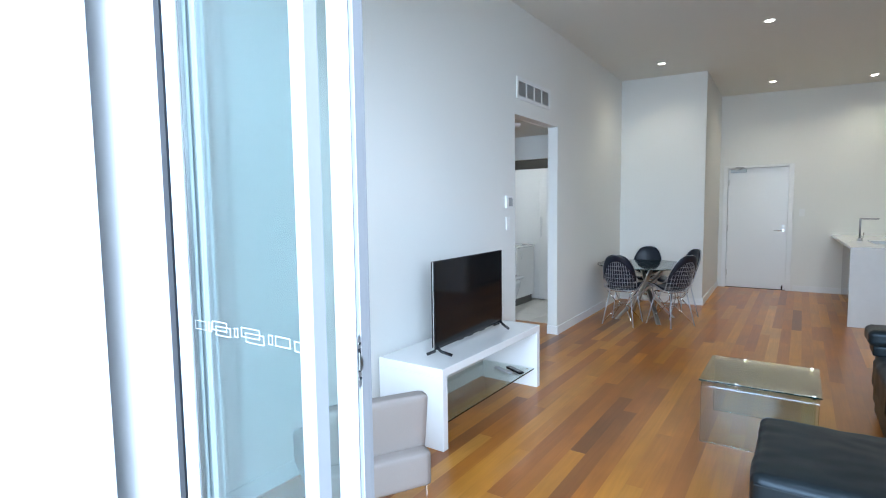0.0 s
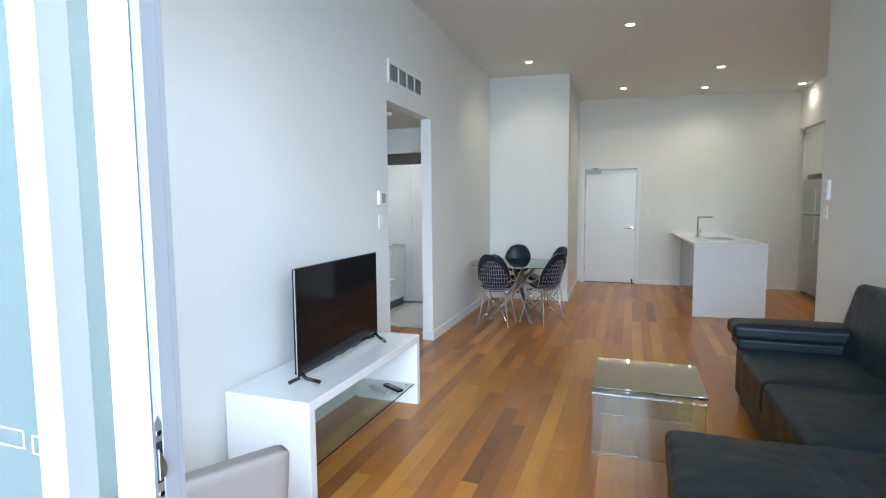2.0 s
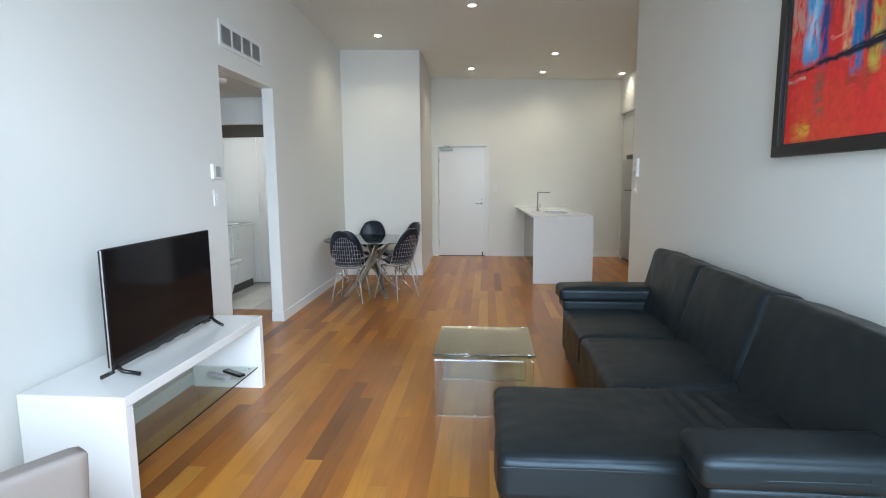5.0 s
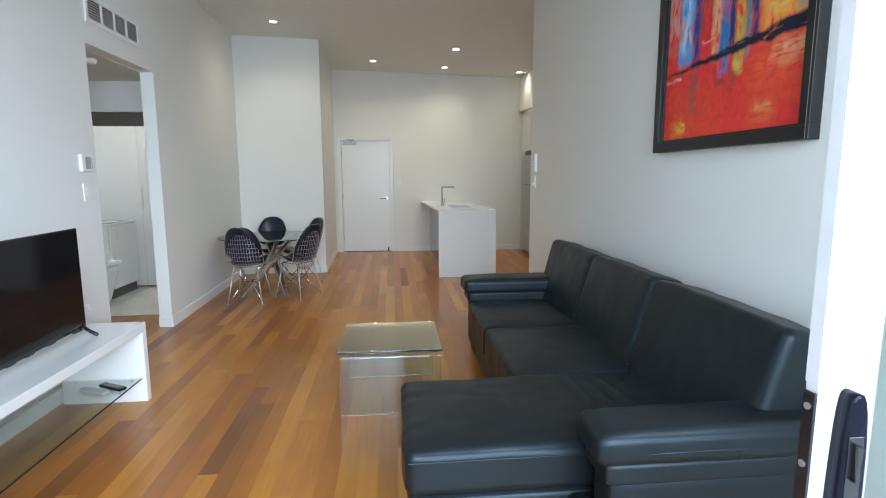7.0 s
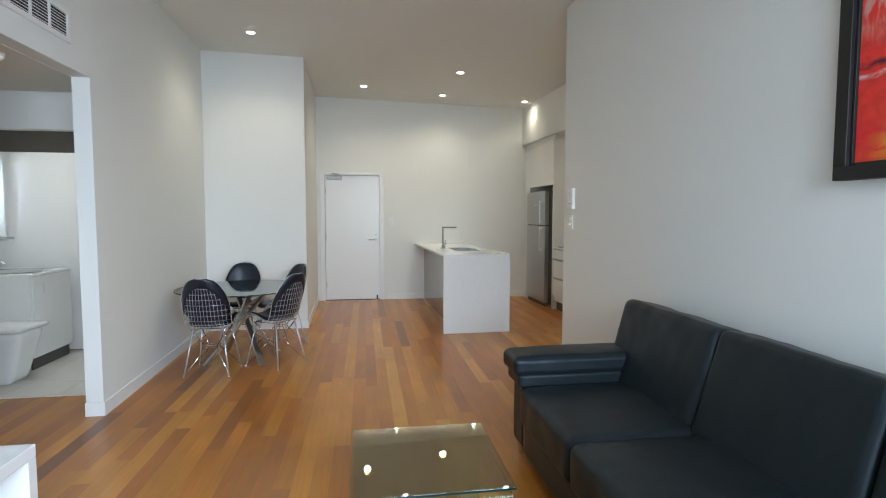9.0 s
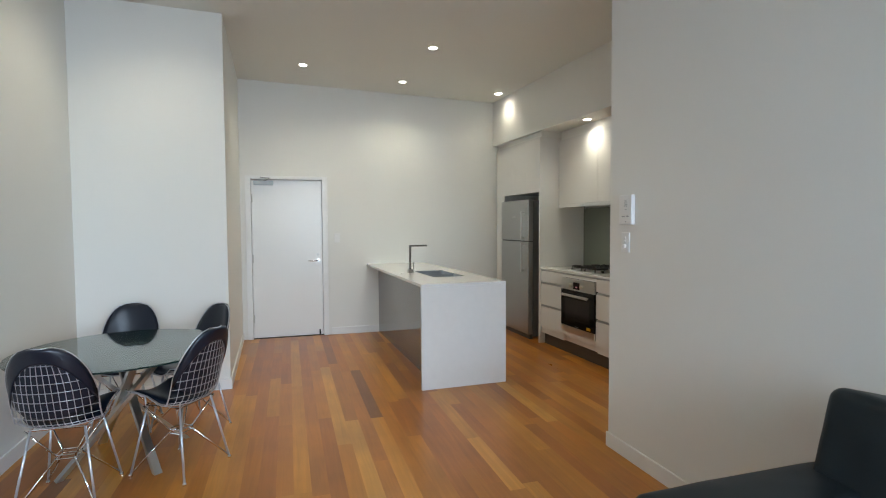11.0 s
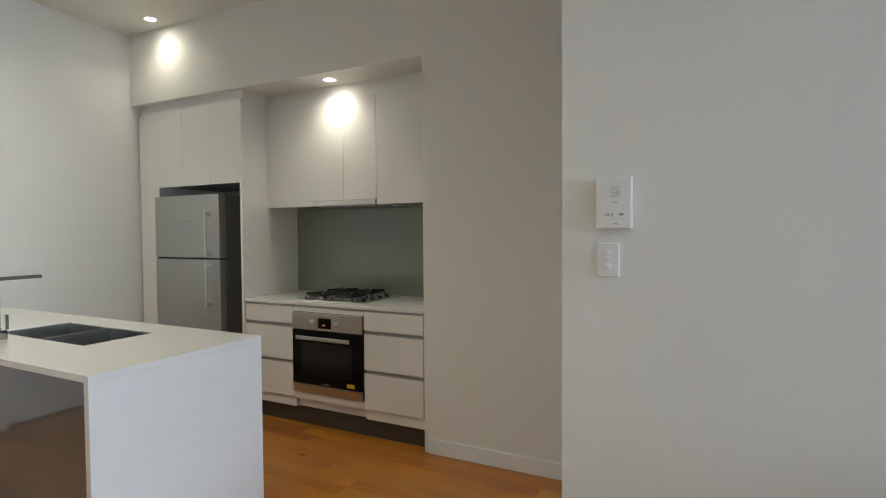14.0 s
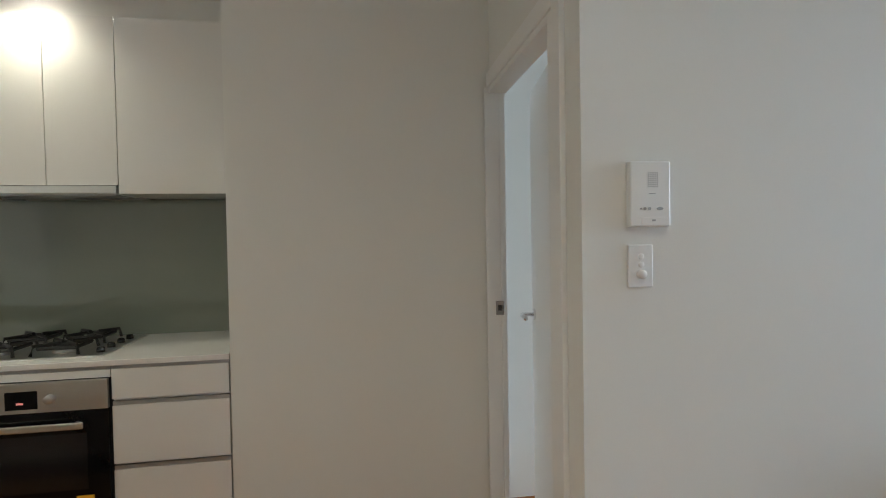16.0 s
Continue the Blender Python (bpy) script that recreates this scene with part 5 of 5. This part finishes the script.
part("plinth", box(fx + 0.03, fx + 0.07, f0 + 0.01, f1 - 0.01, 0.0, 0.06), M_FSIDE, fg)

SKEW = 1.9
for o, px, py in [(o, ix0, iy0) for o in (isl, sk, tp, sb)] + [(o, KX, 7.83) for o in scene.objects if o.parent is None and o.name.split(".")[0] in (
        "drawer_unit", "oven_housing", "kickboard", "oven", "worktop", "splashback", "gas_hob", "wall_cabinet", "cabinet_filler", "rangehood", "cabinet_underside", "fridge_housing", "fridge")]:
    o.matrix_world = Matrix.Translation((px, py, 0)) @ pose(0, 0, 0, 0, 0, SKEW) @ Matrix.Translation((-px, -py, 0)) @ o.matrix_world

# ---------- bathroom seen through the hall ----------
va = thing("vanity", "white gloss bathroom vanity with a dark kickboard", "vanity")
part("body", box(-3.64, -2.965, 7.215, 7.80, 0.11, 0.825), M_CAB, va)
d = part("cabinet_door", box(-2.964, -2.948, 7.235, 7.80, 0.115, 0.82, 0.001), M_CAB, va)
part("handle", tube(bmesh.new(), [(-2.948, 7.33, 0.775), (-2.922, 7.33, 0.775), (-2.922, 7.33, 0.665), (-2.948, 7.33, 0.665)], 0.005, 8), M_STEEL, d, "steel bow handle")
part("kickboard", box(-3.0, -2.985, 7.24, 7.80, 0, 0.11), M_KICK, va)
part("top", box(-3.64, -2.935, 7.20, 7.80, 0.826, 0.848, 0.002), M_STONE, va)
bs = thing("wash_basin", "oval white basin set into the vanity", "basin")
part("bowl", lathe([(0.10, 0.849), (0.19, 0.850), (0.20, 0.853), (0.185, 0.853), (0.10, 0.851)], 32, -3.2, 7.47), M_STEEL, bs, "", True)
bt2 = thing("bathroom_tap", "small chrome basin mixer tap", "tap")
part("body", lathe([(0.02, 0.849), (0.02, 0.93)], 18, -3.46, 7.47), M_CHROME, bt2)
part("spout", tube(bmesh.new(), [(-3.46, 7.47, 0.92), (-3.38, 7.47, 0.945), (-3.31, 7.47, 0.93)], 0.011, 8), M_CHROME, bt2, "", True)
to = thing("toilet", "white floor-standing toilet with closed seat", "toilet")


def taper(p, h):
    k = (p.z + h.z) / (2 * h.z)
    s = 0.66 + 0.34 * k
    p.x = -h.x + (p.x + h.x) * (0.78 + 0.22 * k)
    p.y *= s
    return p


part("pan", cushion(-3.30, -2.775, 6.73, 7.09, 0.0, 0.43, 0.06, 0.0, 0.0, 12, shape=taper), M_CERAMIC, to)
part("seat_lid", cushion(-3.27, -2.76, 6.72, 7.10, 0.432, 0.47, 0.018, 0.006, 0.0, 10), M_CERAMIC, to)
part("cistern", box(-3.64, -3.26, 6.68, 7.14, 0.0, 0.92, 0.01), M_CERAMIC, to)
mc = thing("mirror_cabinet", "mirrored bathroom cabinet with a small shelf", "mirror cabinet")
part("body", box(-3.64, -3.49, 7.20, 7.80, 1.15, 1.95), M_CAB, mc)
part("mirror", box(-3.489, -3.485, 7.205, 7.795, 1.155, 1.945), M_MIRROR, mc)
part("shelf", box(-3.64, -3.42, 7.20, 7.80, 1.125, 1.145), M_ALUGREY, mc)
# unseen ceiling fitting, added to brighten the bathroom and hall
ol = thing("oyster_light", "unseen round ceiling light added to brighten the bathroom", "ceiling light", (-2.75, 7.05, 2.30))
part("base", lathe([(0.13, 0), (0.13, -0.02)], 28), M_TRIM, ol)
part("diffuser", lathe([(0.122, -0.02), (0.11, -0.05), (0.06, -0.065)], 28), emitter("bathroom_fill_glow", (0.90, 0.96, 1.0), 46), ol, "glowing opal diffuser", True)
tc_ = thing("tall_cupboard", "tall white gloss cupboard doors in the bathroom", "cupboard")
part("cupboard_door", box(-3.64, -2.9, 7.90, 7.92, 0.02, 1.96, 0.001), M_CAB, tc_)
part("cupboard_door", box(-2.897, -2.02, 7.90, 7.92, 0.02, 1.96, 0.001), M_CAB, tc_)
part("handle", box(-2.88, -2.87, 7.875, 7.90, 0.95, 1.25, 0.003), M_STEEL, tc_)
# kickboard-dark sheet stands for the unlit space over the doors
part("recess", box(-3.64, -2.02, 7.96, 7.97, 1.5, 2.29), M_KICK, tc_, "dark sheet for the shade over the doors")

# ---------- floors, last ----------
tf = structure("floor_bathroom", box(-3.65, -2.0, 6.505, 8.1, -0.020, -0.004), M_TRIM, "grout bed of the bathroom floor")
tile_mesh = None
for i in range(4):
    for j in range(4):
        x0, y0 = -3.62 + i * 0.405, 6.508 + j * 0.405
        if tile_mesh is None:
            bm = box(-0.2, 0.2, -0.2, 0.2, -0.006, 0.0)
            tile_mesh = bpy.data.meshes.new("tile")
            bm.to_mesh(tile_mesh)
            bm.free()
            tile_mesh.materials.append(M_TILE)
        t = new("tile", tile_mesh)
        t.parent = tf
        t.location = (x0 + 0.202, y0 + 0.202, 0.002)

floor = structure("floor", box(-3.66, 4.4, 1.79, 10.66, -0.0205, -0.0125), M_UNDER, "glossy mixed-tone hardwood strip floor")
plank_cache = {}


def plank(x0, x1, y0, y1):
    key = (round(x1 - x0, 5), round(y1 - y0, 4))
    if key not in plank_cache:
        w, l = key[0] / 2, key[1] / 2
        dpt = 0.012
        bm = bmesh.new()
        lo = [bm.verts.new((sx * w, sy * l, -dpt)) for sx, sy in ((-1, -1), (1, -1), (1, 1), (-1, 1))]
        hi = [bm.verts.new((sx * w, sy * l, 0)) for sx, sy in ((-1, -1), (1, -1), (1, 1), (-1, 1))]
        bm.faces.new(hi)
        for A, B in ((lo, hi),):
            for k in range(4):
                bm.faces.new((A[k], A[(k + 1) % 4], B[(k + 1) % 4], B[k]))
        me = bpy.data.meshes.new("plank")
        bm.to_mesh(me)
        bm.free()
        me.materials.append(M_PLANK)
        plank_cache[key] = me
    ob = new("plank", plank_cache[key])
    ob.parent = floor
    ob.location = ((x0 + x1) / 2, (y0 + y1) / 2, 0)


rng = random.Random(12)
PW = 0.092


def lay(x0, x1, y0, y1):
    n = max(1, round((x1 - x0) / PW))
    w = (x1 - x0) / n
    for i in range(n):
        y = y0 - 0.05 * rng.randrange(20)
        while y < y1:
            l = rng.choice((0.7, 1.0, 1.3, 1.6, 1.9, 2.2))
            a, b = max(y0, y), min(y1, y + l)
            if b - a > 0.05:
                plank(x0 + i * w, x0 + (i + 1) * w, a, b)
            y += l


lay(-1.945, WR, 1.79, EY)
lay(WR, 2.66, 6.67, EY)
lay(-2.9, -1.945, 5.06, 6.5)
lay(1.73, 3.2, 4.5, 6.67)
lay(2.66, 3.2, 9.41, EY)
